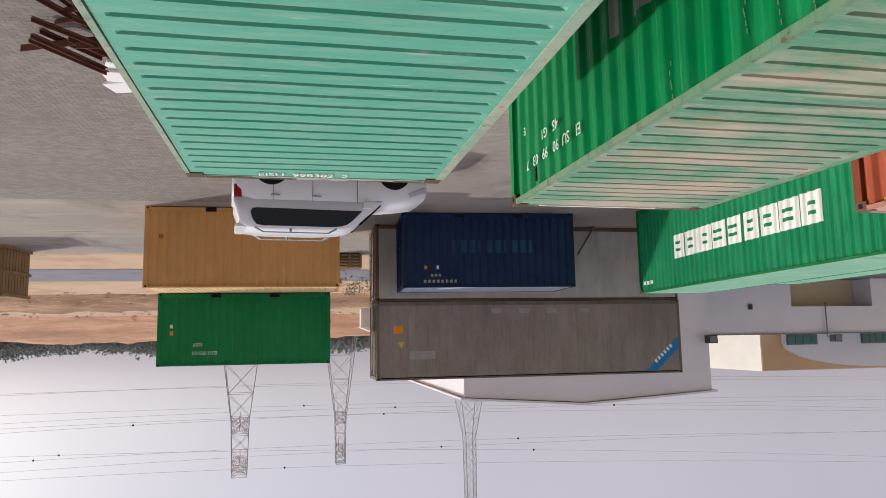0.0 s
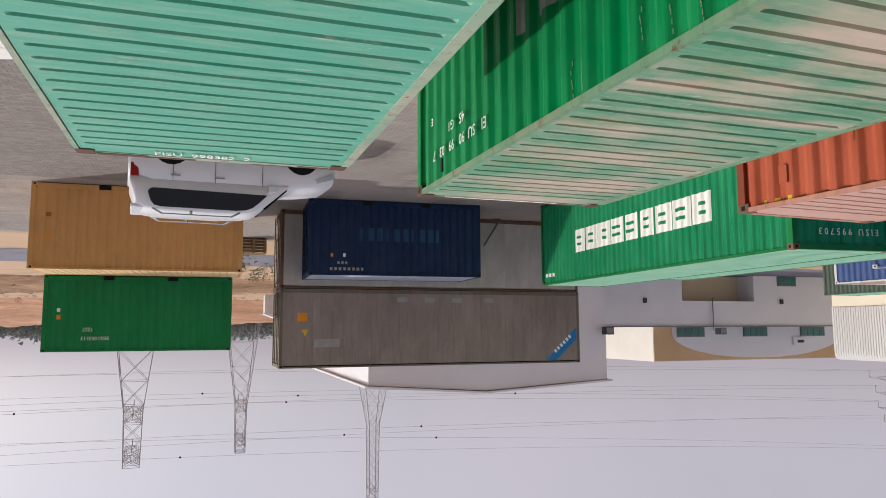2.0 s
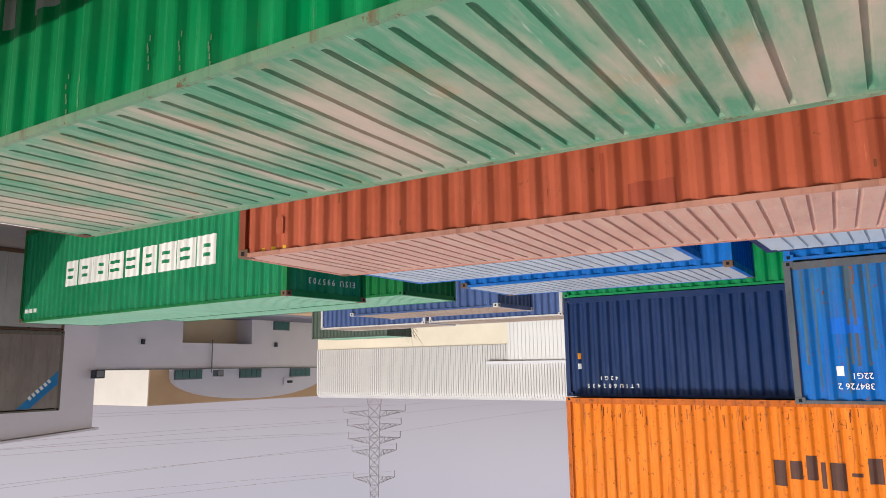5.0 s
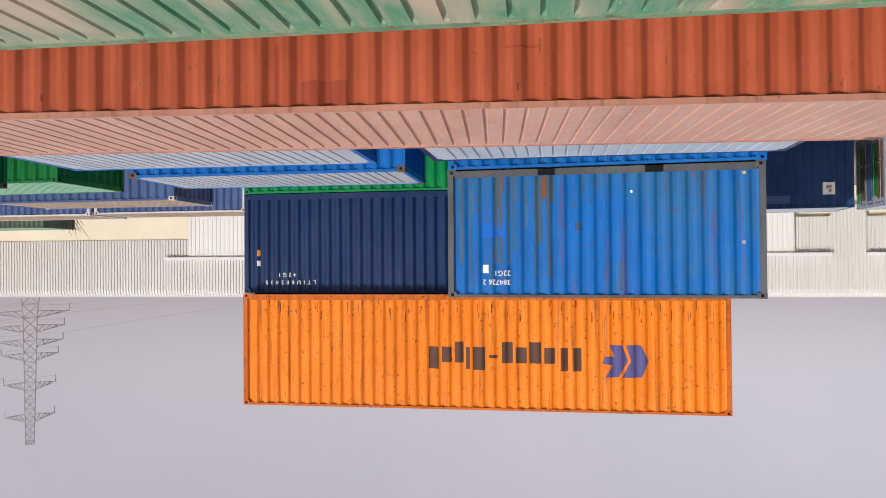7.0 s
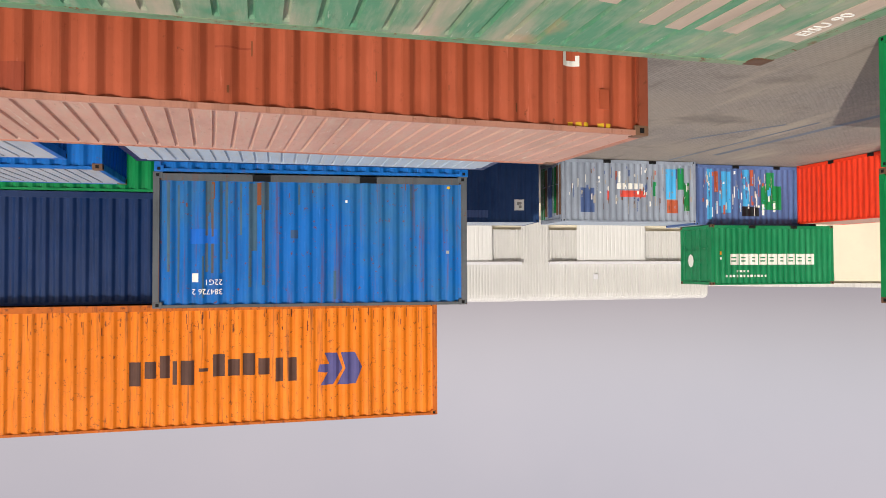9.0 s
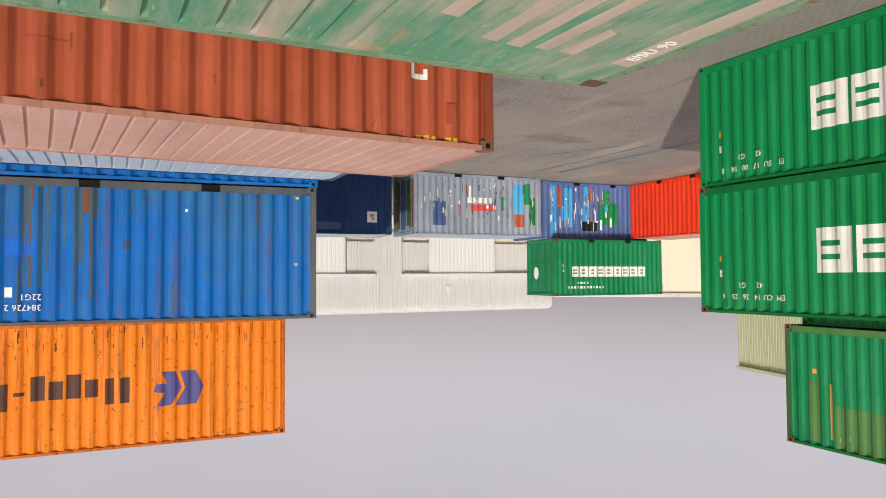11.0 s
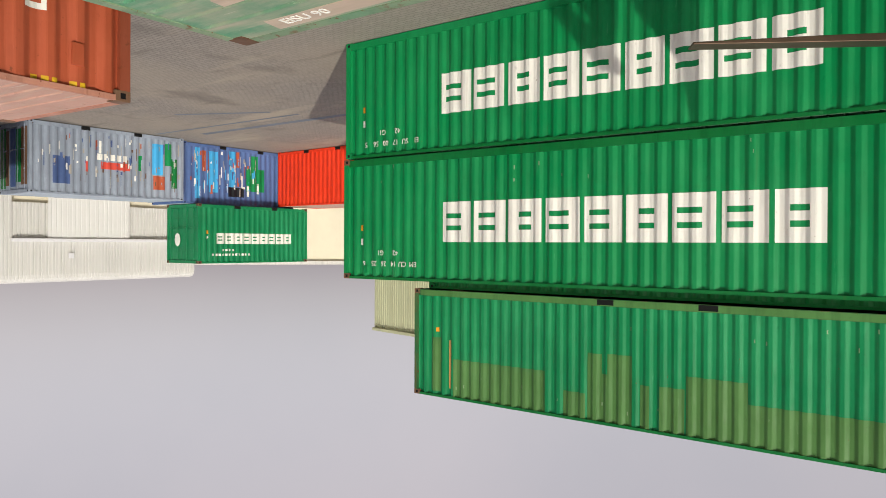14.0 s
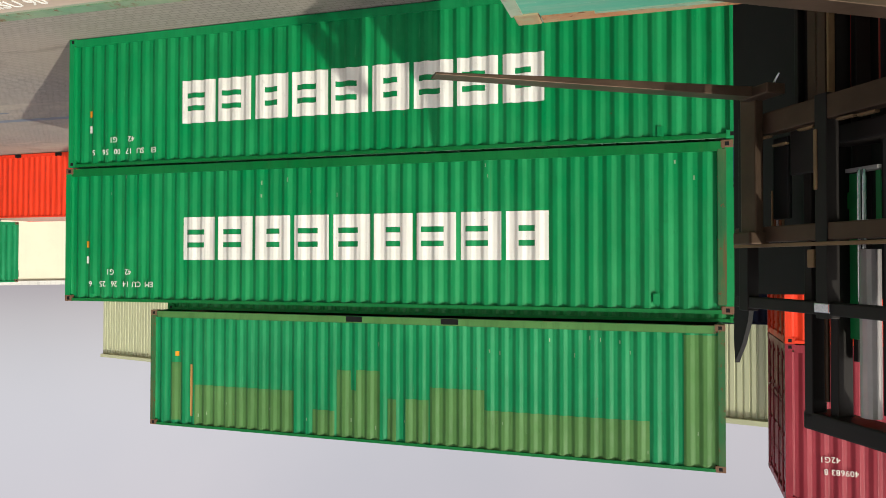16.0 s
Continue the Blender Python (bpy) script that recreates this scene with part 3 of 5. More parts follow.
# past the car
tan_low = container(2.087, 24.923, 0.0, 0.657, L20, ST, TAN, "tan container under a green one", R_TAN, along="x")
n = container(2.273, 28.315, 2.524, 1.347, L20, ST, GREEN_N, "deep green container stacked on another", R_GREEN, along="x")
container(2.273, 28.315, 0.0, 1.347, L20, 2.524, TAN, "tan container holding up a green one", R_TAN, along="x")
container(-6.119, 25.223, 0.0, 2.226, L20, ST, NAVY_D, "dark blue container with faded lettering", R_GREY, along="x", doors=-1)
container(-8.464, 28.03, 0.0, -0.772, L40, HC, GREYQ, "pale grey insulated container at the foot of a stack", R_GREY, frame_coat=BROWNF, along="x", smooth_side=True, doors=-1)
r = container(-8.464, 27.98, HC, -0.772, L40, HC, GREYP, "grey insulated container with a blue corner label", R_GREY, frame_coat=GREYFR, along="x", smooth_side=True, doors=-1)
# stack beyond the lift truck
# Lowest one gets a dark coat in place of the shade on it.
container(7.6, -15.88, 0.0, 0.0, L40, 2.92, NAVY_D, "dark container in shade behind the lift truck", R_GREY, along="x")
container(7.6, -15.88, 2.92, 0.0, L40, 2.92, SCARLET, "orange-red container in a tall stack", R_GREY, along="x")
v = container(7.6, -15.88, 5.84, 0.0, L40, HC, MAROON, "maroon container on top of a tall stack", R_PINK, along="x")
side_text(v, 1, 4.9, 2.2, "409683 8", 0.15)
side_text(v, 1, 5.2, 1.98, "42G1", 0.15)
# Two dark containers added to fill the shaded gap beside the stack.
container(6.6, -19.4, 0.0, 0.0, L40, HC, NAVY_D, "dark container deep in the shade of a stack", R_GREY, along="x")
container(6.6, -19.4, HC, 0.0, L40, HC, NAVY_D, "dark container stacked in deep shade", R_GREY, along="x")

# ---- markings on the containers ----
SCRAPE = plain("bare_scrape", (146, 170, 134))
OLIVE = paint("olive_patch", (78, 122, 64), 0.15, 0.3, 0.5)
BROWN_INK = plain("brown_lettering", (92, 62, 52))
VIOLET = plain("violet_mark", (88, 84, 140))
CYAN = plain("blue_label", (40, 130, 190))
REDM = plain("red_stripe", (226, 84, 70))
DARKGREY = plain("dark_patch", (26, 28, 34))
side_marks(e3, L40, 1, [
    ("repaint_patch", 2.43, 4.91, 1.64, 2.53, OLIVE), ("repaint_patch", 1.48, 2.0, 2.0, 2.53, OLIVE), ("repaint_patch", 1.12, 1.44, 1.15, 2.53, OLIVE), ("repaint_patch", 0.46, 0.98, 1.13, 2.53, OLIVE),
    ("repaint_patch", 0.98, 1.12, 1.55, 2.53, OLIVE), ("repaint_patch", 0.1, 0.3, 1.68, 2.53, OLIVE), ("repaint_patch", -0.58, -0.1, 1.66, 2.53, OLIVE), ("repaint_patch", -1.73, -0.61, 1.4, 2.53, OLIVE),
    ("repaint_patch", -4.81, -1.73, 1.78, 2.53, OLIVE), ("repaint_patch", -5.98, -5.4, 0.2, 2.53, OLIVE),
    ("repaint_patch", 5.28, 5.55, 1.16, 2.45, OLIVE), ("repaint_patch", 4.97, 5.05, 1.2, 2.35, TAN), ("sticker", 5.35, 5.43, 0.92, 1.02, ORANGE_MARK),
])
Soup().box(W / 2 - 0.003, W / 2 - 0.001, -5.9, 5.9, 0.03, 0.16).done("repaint_strip", OLIVE, e3)
for bx in (e1, e2):
    side_marks(bx, L40, 1, [("sticker", 5.54, 5.62, 1.43, 1.55, ORANGE_MARK), ("sticker", 5.54, 5.62, 1.72, 1.86, WHITE)])
    for yy in (-5.0, 5.45):
        Soup().box(W / 2 - 0.012, W / 2 + 0.004, yy - 0.05, yy + 0.05, 2.3, 2.45).done("vent_cover", GREEN, bx)
for yy in (-1.03, 1.03):
    Soup().box(W / 2 - 0.03, W / 2 + 0.002, yy - 0.18, yy + 0.18, 0.03, 0.14).done("fork_pocket", BLACK, e3)
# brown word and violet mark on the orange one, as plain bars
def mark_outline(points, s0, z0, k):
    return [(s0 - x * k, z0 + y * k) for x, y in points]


for p, q, lo, hi in ((1.18, 0.93, 1.33, 1.88), (0.85, 0.6, 1.33, 1.72), (0.52, 0.3, 1.2, 1.72), (0.24, 0.14, 1.33, 1.88), (0.06, -0.24, 1.33, 1.9), (-0.34, -0.55, 1.52, 1.6),
                     (-0.66, -0.93, 1.2, 1.72), (-1.0, -1.27, 1.33, 1.72), (-1.34, -1.62, 1.2, 1.72), (-1.7, -1.96, 1.33, 1.72), (-2.1, -2.28, 1.33, 1.9), (-2.4, -2.6, 1.33, 1.9)):
    side_marks(o, L40, 1, [("logo_bar", q, p, lo, hi, BROWN_INK)])
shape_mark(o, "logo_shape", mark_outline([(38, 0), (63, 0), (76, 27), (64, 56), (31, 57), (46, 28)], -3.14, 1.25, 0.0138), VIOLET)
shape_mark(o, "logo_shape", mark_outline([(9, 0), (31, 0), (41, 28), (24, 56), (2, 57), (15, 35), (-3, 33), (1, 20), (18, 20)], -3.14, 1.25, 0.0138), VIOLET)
side_marks(k, L40, 1, [("sticker", 5.66, 5.74, 1.5, 1.66, ORANGE_MARK), ("sticker", 5.66, 5.74, 1.78, 1.92, WHITE)])
TEALP = paint("dull_blue_scuff", (60, 88, 124), 0.4, 0.5, 0.6)
side_marks(l, L20, 1, [("repaint_patch", 1.85, 2.35, 1.08, 1.37, paint("fresh_blue", (10, 104, 204), 0, 0.1)), ("sticker", 2.2, 2.32, 1.93, 2.1, WHITE),
                       ("repaint_patch", 0.34, 0.48, 1.1, 1.26, TEALP), ("sticker", -2.68, -2.62, 0.2, 0.25, YELLOW)])
side_marks(c, L40, 1, [("repaint_patch", -5.07, -5.02, 1.97, 2.1, WHITE), ("repaint_patch", -5.22, -5.02, 2.1, 2.16, WHITE), ("repaint_patch", -5.22, -5.18, 2.04, 2.1, WHITE)])
for s0 in (5.25, 5.45, 5.65, -5.15, -5.24, -5.33, -5.52, -5.61):
    side_marks(c, L40, 1, [("hazard_mark", s0, s0 + 0.06, HC - 0.115, HC - 0.065, YELLOW)])
lettering(d, "EISU 995703", pose(-0.85, -L40 / 2 - 0.001, 2.42, 90, 0, 0), 0.19).data.space_character = 1.5
side_marks(d, L40, 1, [("number_bar", 5.1 + i * 0.14, 5.2 + i * 0.14, 2.5, 2.62, WHITE) for i in range(5)])
side_text(c, 1, 4.9, 2.0, "NTT", 0.15), side_text(c, 1, 5.0, 1.75, "6554", 0.15)
for yy in (-5.52, 5.35):
    Soup().box(W / 2 - 0.02, W / 2 + 0.006, yy - 0.06, yy + 0.06, 2.4, 2.62).done("vent_cover", RED, c)
for s0, s1, z0, z1 in ((3.2, 3.38, 0.6, 1.9), (2.68, 3.0, 0.6, 1.88), (2.98, 3.1, 0.6, 1.55), (2.4, 2.62, 0.6, 1.88), (1.9, 2.1, 0.6, 1.7), (1.4, 1.65, 0.6, 1.6)):
    side_marks(b, L40, 1, [("repaint_patch", s0, s1, z0, z1, GREY_MARK)])
for s0, z0, z1 in ((2.48, 2.45, 2.74), (2.3, 2.5, 2.74), (1.62, 2.4, 2.62), (1.33, 2.45, 2.7), (1.2, 2.4, 2.72), (1.06, 2.55, 2.74), (-0.4, 2.4, 2.7), (-1.2, 2.5, 2.72), (-2.6, 2.3, 2.7), (0.3, 2.5, 2.73)):
    for q in range(5):
        za = z0 + (z1 - z0) * (q + 0.4 * ((q * 7 + int(s0 * 10)) % 3) / 2) / 5
        side_marks(b, L40, 1, [("scrape", s0 + 0.004 * ((q * 3) % 4), s0 + 0.004 * ((q * 3) % 4) + 0.006, za, za + 0.035, SCRAPE)])
RUSTM = paint("rust_run", (124, 70, 40), 0.9, 0.3, 0.75)


def rust_runs(box, length, count, seed, low=0.17, high=2.4, at_top=False, mat=None, longest=0.35):
    """Short rust runs that hang below scratches in the sheet."""
    rnd = random.Random(seed)
    for _ in range(count):
        s0, w = rnd.uniform(-length / 2 + 0.15, length / 2 - 0.2), rnd.uniform(0.006, 0.025)
        z1 = rnd.uniform(high - 0.5, high) if at_top else rnd.uniform(low, low + 0.55)
        z0 = max(low, z1 - rnd.uniform(0.05, longest))
        side_marks(box, length, 1, [("rust_run", s0, s0 + w, z0, z1, mat or RUSTM)])


rust_runs(o, L40, 40, 21, longest=0.3)
DARKRUST = paint("dark_rust_run", (96, 46, 24), 0.9, 0.3, 0.75)
for seed, count in ((61, 34), (62, 22)):
    rust_runs(o, L40, count, seed, low=0.16, mat=DARKRUST, longest=0.26)
rust_runs(l, L20, 5, 23, longest=0.3)
TEAL = paint("grey_teal_run", (64, 96, 118), 0.9, 0.5, 0.6)
for s0, w, z0, z1 in ((1.12, 0.07, 0.2, 1.5), (1.22, 0.03, 0.2, 2.2), (0.98, 0.03, 0.2, 0.9), (1.4, 0.02, 0.2, 1.2), (2.55, 0.02, 0.25, 2.3), (2.72, 0.03, 0.2, 1.9), (0.3, 0.02, 0.2, 0.6), (-0.4, 0.03, 1.9, 2.45), (2.1, 0.02, 1.6, 2.4), (-1.9, 0.02, 0.2, 0.7)):
    side_marks(l, L20, 1, [("rust_run", s0, s0 + 1.8 * w, z0, z1, TEAL)])
stain_rnd = random.Random(77)
BROWNRUN = paint("brown_blue_run", (70, 92, 106), 1.0, 0.5, 0.65)
for q in range(14):
    s0, w = stain_rnd.uniform(0.85, 2.3), stain_rnd.uniform(0.02, 0.07)
    side_marks(l, L20, 1, [("rust_run", s0, s0 + w, 0.17, stain_rnd.uniform(0.4, 2.2), BROWNRUN if q % 3 else TEAL)])
side_marks(l, L20, 1, [("rust_run", 1.02, 1.12, 0.18, 0.62, RUSTM), ("rust_run", 1.9, 1.96, 0.18, 0.5, RUSTM), ("scrape", -0.62, -0.58, 0.5, 0.55, WHITE), ("scrape", -2.66, -2.6, 1.5, 1.56, GREY_MARK)])
rust_runs(e2, L40, 12, 33, mat=SCRAPE, longest=0.08)
rust_runs(e3, L40, 14, 35, high=2.45, at_top=True, mat=SCRAPE, longest=0.08)
rust_runs(e3, L40, 10, 36, mat=SCRAPE, longest=0.08)
rust_runs(c, L40, 8, 25, high=2.8, at_top=True, longest=0.15)
DULLRED = paint("dull_red_patch", (150, 66, 42), 0.4, 0.4, 0.6)
side_marks(c, L40, 1, [("weld_patch", 0.24, 0.72, 2.57, 2.83, DULLRED), ("weld_patch", 0.95, 1.0, 2.2, 2.83, DULLRED), ("weld_patch", -1.7, -1.35, 2.27, 2.29, DULLRED)])
# peeling paint in the far row
def far_row_marks():
    rnd = random.Random(5)
    stripe_box = [ob for ob in scene.objects if ob.get("label") == "grey container with peeling paint and a red stripe"][0]
    peel_box = [ob for ob in scene.objects if ob.get("label") == "blue container with peeling white and green paint"][0]
    side_marks(stripe_box, L20, 1, [("logo_bar", -0.6 + i * 0.25, -0.6 + i * 0.25 + 0.18, 0.98, 1.22, WHITE) for i in range(5)])
    side_marks(stripe_box, L20, 1, [("red_stripe", -0.7, 0.45, 1.28, 1.55, REDM), ("sticker", 0.95, 1.03, 1.3, 1.7, REDM), ("repaint_patch", 1.6, 2.2, 1.2, 2.2, SLATE)])
    navy_box = [ob for ob in scene.objects if ob.get("label") == "dark blue container in the far row"][0]
    side_marks(navy_box, L20, 1, [("sticker", -2.4, -2.0, 1.65, 2.1, WHITE), ("sticker", -2.3, -2.1, 1.75, 2.0, GREY_MARK), ("repaint_patch", -0.9, 0.4, 2.1, 2.4, SLATE)])
    for i in range(130):
        s0, z0 = rnd.uniform(-2.9, 2.7), rnd.uniform(0.2, 1.9)
        col = rnd.choice([WHITE, GREY_MARK, GREY_MARK, SLATE, PRIMER, PRIMER, BROWNF, RED])
        side_marks(stripe_box, L20, 1, [("peeled_patch", s0, s0 + rnd.uniform(0.015, 0.09), z0, z0 + rnd.uniform(0.06, 0.5), col)])
    side_marks(stripe_box, L20, 1, [("peeled_patch", -2.1, -1.65, 0.35, 1.6, SKYB), ("peeled_patch", -2.5, -2.2, 0.3, 1.2, GREEN), ("peeled_patch", -2.2, -1.7, 1.65, 2.2, RED),
                                   ("peeled_patch", -1.2, -1.05, 0.9, 1.5, GREEN), ("peeled_patch", -2.75, -2.5, 0.9, 2.1, GREEN_D)])
    side_marks(peel_box, L20, 1, [("peeled_patch", 1.3, 1.75, 0.3, 2.1, SKYB), ("peeled_patch", 0.35, 0.7, 0.2, 1.8, SKYB), ("peeled_patch", -1.25, -0.25, 0.9, 1.95, GREEN), ("peeled_patch", -0.9, -0.5, 0.3, 1.2, GREEN),
                                  ("peeled_patch", 2.2, 2.45, 0.2, 2.4, SKYB), ("peeled_patch", 0.15, 0.3, 0.2, 0.9, RED), ("dark_patch", -0.1, 0.75, 1.82, 2.25, DARKGREY), ("peeled_patch", 1.9, 2.1, 0.3, 1.2, RED)])
    for i in range(110):
        s0, z0 = rnd.uniform(-1.0, 2.6), rnd.uniform(0.2, 1.9)
        side_marks(peel_box, L20, 1, [("peeled_patch", s0, s0 + rnd.uniform(0.015, 0.09), z0, z0 + rnd.uniform(0.08, 0.6), rnd.choice([WHITE, WHITE, GREY_MARK, SKYB, SLATE, PEEL, RED]))])


far_row_marks()
grey_end = [ob for ob in scene.objects if ob.get("label") == "grey container with peeling paint and a red stripe"][0]
for x0, x1, z0, z1, mat in ((-1.1, -0.75, 0.2, 2.4, GREEN_D), (-0.7, -0.45, 0.3, 2.3, BROWNF), (-0.3, 0.1, 0.25, 2.35, SLATE), (0.2, 0.55, 0.3, 2.2, GREEN_D), (0.6, 1.05, 0.25, 2.3, BROWNF)):
    Soup().box(x0, x1, L20 / 2 - 0.02, L20 / 2 + 0.001, z0, z1).done("peeled_patch", mat, grey_end)
Soup().prism([(-0.35 + 0.22 * math.cos(g * math.pi / 4), 1.55 + 0.3 * math.sin(g * math.pi / 4)) for g in range(8)], "y", L20 / 2 + 0.005, L20 / 2 + 0.012).done("logo_shape", WHITE, j)
side_marks(j, L20, 1, [("sticker", 2.5, 2.6, 1.15, 1.3, ORANGE_MARK)] + [("number_bar", 0.35 + 0.17 * i, 0.45 + 0.17 * i, 2.16, 2.26, WHITE) for i in range(12)] + [("number_bar", 1.2 + 0.17 * i, 1.3 + 0.17 * i, 1.96, 2.05, WHITE) for i in range(4)] + [("sticker", 2.5, 2.58, 1.4, 1.5, WHITE)])
side_marks(tan_low, L20, -1, [("sticker", -2.6, -2.46, 0.9, 1.03, plain("brown_sticker", (170, 104, 40))), ("sticker", -2.6, -2.46, 1.5, 1.63, ORANGE_MARK)])
side_marks(n, L20, -1, [("sticker", -2.6, -2.48, 1.35, 1.5, ORANGE_MARK), ("sticker", -2.6, -2.5, 1.12, 1.25, WHITE)])
side_text(n, -1, -2.3, 2.05, "EISU 053113", 0.17).matrix_basis = pose(-W / 2 - 0.001, -0.95, 2.05, 90, 0, -90)
side_text(n, -1, -2.3, 2.05, "1227", 0.17).matrix_basis = pose(-W / 2 - 0.001, -1.45, 1.75, 90, 0, -90)
u_box = [ob for ob in scene.objects if ob.get("label") == "dark blue container with faded lettering"][0]
FAINT = paint("faded_lettering", (30, 66, 100), 0.1, 0.4, 0.6)
side_marks(u_box, L20, -1, [("faded_bar", -1.3 + i * 0.3, -1.3 + i * 0.3 + (0.2 if i % 3 else 0.1), 0.95, 1.4, FAINT) for i in range(10)])
side_marks(u_box, L20, -1, [("number_bar", -2.3 + i * 0.15, -2.21 + i * 0.15, 2.32, 2.42, GREY_MARK) for i in range(8)] + [("number_bar", -2.05 + i * 0.13, -1.97 + i * 0.13, 2.12, 2.21, GREY_MARK) for i in range(3)]
           + [("sticker", -2.27, -2.19, 1.84, 1.96, ORANGE_MARK), ("sticker", -1.86, -1.78, 1.84, 1.96, WHITE)])
# labels on the grey insulated container
def flat_mark(box, name, outline, mat, sign=-1, off=0.003):
    """A flat sticker on a smooth long wall; outline in y, z."""
    xs = sorted((sign * (W / 2 - 0.006), sign * (W / 2 - 0.006 + off)))
    return Soup().prism(outline, "x", xs[0], xs[1]).done(name, mat, box)


def rect(a, b, z0, z1):
    return [(a, z0), (b, z0), (b, z1), (a, z1)]


flat_mark(r, "blue_label", [(5.95, 1.45), (5.95, 1.95), (5.0, 2.78), (4.55, 2.78)], CYAN)
for i in range(6):
    yy, zz = 5.72 - i * 0.13, 1.85 + i * 0.115
    flat_mark(r, "logo_bar", [(yy, zz), (yy - 0.08, zz + 0.07), (yy - 0.17, zz - 0.03), (yy - 0.09, zz - 0.1)], WHITE, off=0.006)
flat_mark(r, "sticker", rect(-5.45, -5.1, 0.9, 1.2), ORANGE_MARK)
flat_mark(r, "warning_sign", [(-5.3, 1.5), (-5.05, 1.5), (-5.17, 1.75)], YELLOW)
flat_mark(r, "sticker", rect(-4.85, -3.9, 1.85, 2.15), GREY_MARK)
for p in (-1.7, -0.6, 0.5, 1.85):
    flat_mark(r, "sticker", rect(p, p + 0.4, 0.3, 0.48), GREY_MARK)

# ---- far buildings ----
CREAM = plain("cream_cladding", (213, 212, 209), 0.6, vary=0.12, scale=0.6, stretch=(1, 1, 0.3))
SHUTTER = plain("white_shutter", (224, 224, 222), 0.55, vary=0.06, scale=0.6)
CREAM_D = plain("cream_wall", (232, 224, 202), 0.8, vary=0.1, scale=0.4)
GREYW = plain("pale_grey_wall", (222, 222, 226), 0.75, vary=0.08, scale=0.3)
# One upper wall in two colours: its sunlit side and its shaded front.
LIT_WALL = plain("sunlit_wall", (226, 221, 212), 0.8, vary=0.08, scale=0.4)
SHADED_WALL = plain("shaded_tan_wall", (204, 172, 132), 0.85, vary=0.12, scale=0.4)
BEIGEW = plain("beige_wall", (210, 196, 168), 0.8, vary=0.1, scale=0.3)
OLIVEW = plain("olive_cladding", (196, 200, 164), 0.6, vary=0.1, scale=0.5, stretch=(1, 1, 0.3))
GLASS = plain("window_glass", (70, 120, 116), 0.15, vary=0.2)
DARKW = plain("dark_window", (50, 58, 66), 0.2)
METAL = plain("galvanised_metal", (120, 124, 128), 0.45, 0.6, scale=1.0)


def clad_wall(name, ob, a, b, z0, z1, material, pitch=0.45, depth=0.05, bow=0.0, label=""):
    """Ribbed cladding between plan points a and b, its face to the left of a->b; bow rounds the top edge."""
    a, b = Vector((*a, 0)), Vector((*b, 0))
    d = (b - a).normalized()
    nrm = Vector((-d.y, d.x, 0))
    ln = (b - a).length
    prof, s = [], 0.0
    while s < ln:
        prof += [(s, 0), (s + pitch * 0.62, 0), (s + pitch * 0.7, -depth), (s + pitch * 0.92, -depth)]
        s += pitch
    zs = [(z0, 0), (z1 - bow, 0)] + ([(z1 - bow * 0.55, -bow * 0.12), (z1 - bow * 0.2, -bow * 0.45), (z1, -bow * 1.1)] if bow else [(z1, 0)])
    verts = [tuple(a + d * q + nrm * (o2 + off) + Vector((0, 0, z))) for z, off in zs for q, o2 in prof]
    m = len(prof)
    faces = [(r2 * m + i, r2 * m + i + 1, (r2 + 1) * m + i + 1, (r2 + 1) * m + i) for r2 in range(len(zs) - 1) for i in range(m - 1)]
    return finish(name, verts, faces, material, ob, label)


# long cream shed behind the stacks: its wall runs along y at x = -45
shed = empty("warehouse", pose(0, 0, 0), "long cream warehouse with ribbed cladding and rounded eaves", "building")


def front(y, out=0.0):
    return (-44.9 - 0.0327 * (42.9 - y) + out, y)


clad_wall("wall", shed, front(42.9), front(-30.8), 4.3, 6.85, CREAM, 0.21, 0.045, bow=0.5)
for y0, y1, low, back in ((42.9, 24.9, 2.9, 0.02), (-13.9, -16.26, 1.9, -0.1), (-16.26, -18.3, 1.2, 0.02), (-18.3, -20.4, 1.9, -0.1), (-25.6, -30.8, 1.9, -0.1)):
    clad_wall("wall", shed, front(y0, back), front(y1, back), low, 4.3, CREAM, 0.21, 0.045)
for y0, y1 in ((24.9, 12.0), (12.0, -1.0), (-1.0, -13.9), (-20.4, -25.6)):
    clad_wall("shutter", shed, front(y0, 0.1), front(y1, 0.1), 1.2, 4.1, SHUTTER, 0.3, 0.02)
for y0, y1 in ((26.6, -16.26), (-18.3, -30.8)):
    Soup().prism([front(y0, 0.25), front(y1, 0.25), front(y1, -0.3), front(y0, -0.3)], "z", 4.1, 4.3).done("ledge", GREYW, shed)
Soup().prism([front(42.9, -0.4), front(-30.8, -0.4), front(-30.8, -0.8), front(42.9, -0.8)], "z", 0, 3.0).done("base_wall", CREAM_D, shed)
Soup().prism([front(42.9, -0.06), front(24.9, -0.06), front(24.9, -0.38), front(42.9, -0.38)], "z", 0, 2.96).done("base_wall", CREAM_D, shed)
Soup().prism([front(42.9, -0.7), front(-30.8, -0.7), (-75, -30.8), (-75, 42.9)], "z", 0.0, 6.6).done("hall", CREAM_D, shed)
for yy in (5.0, -22.0):
    Soup().box(front(yy)[0], front(yy)[0] + 0.12, yy, yy + 0.3, 5.0, 5.35).done("wall_light", GREYW, shed)

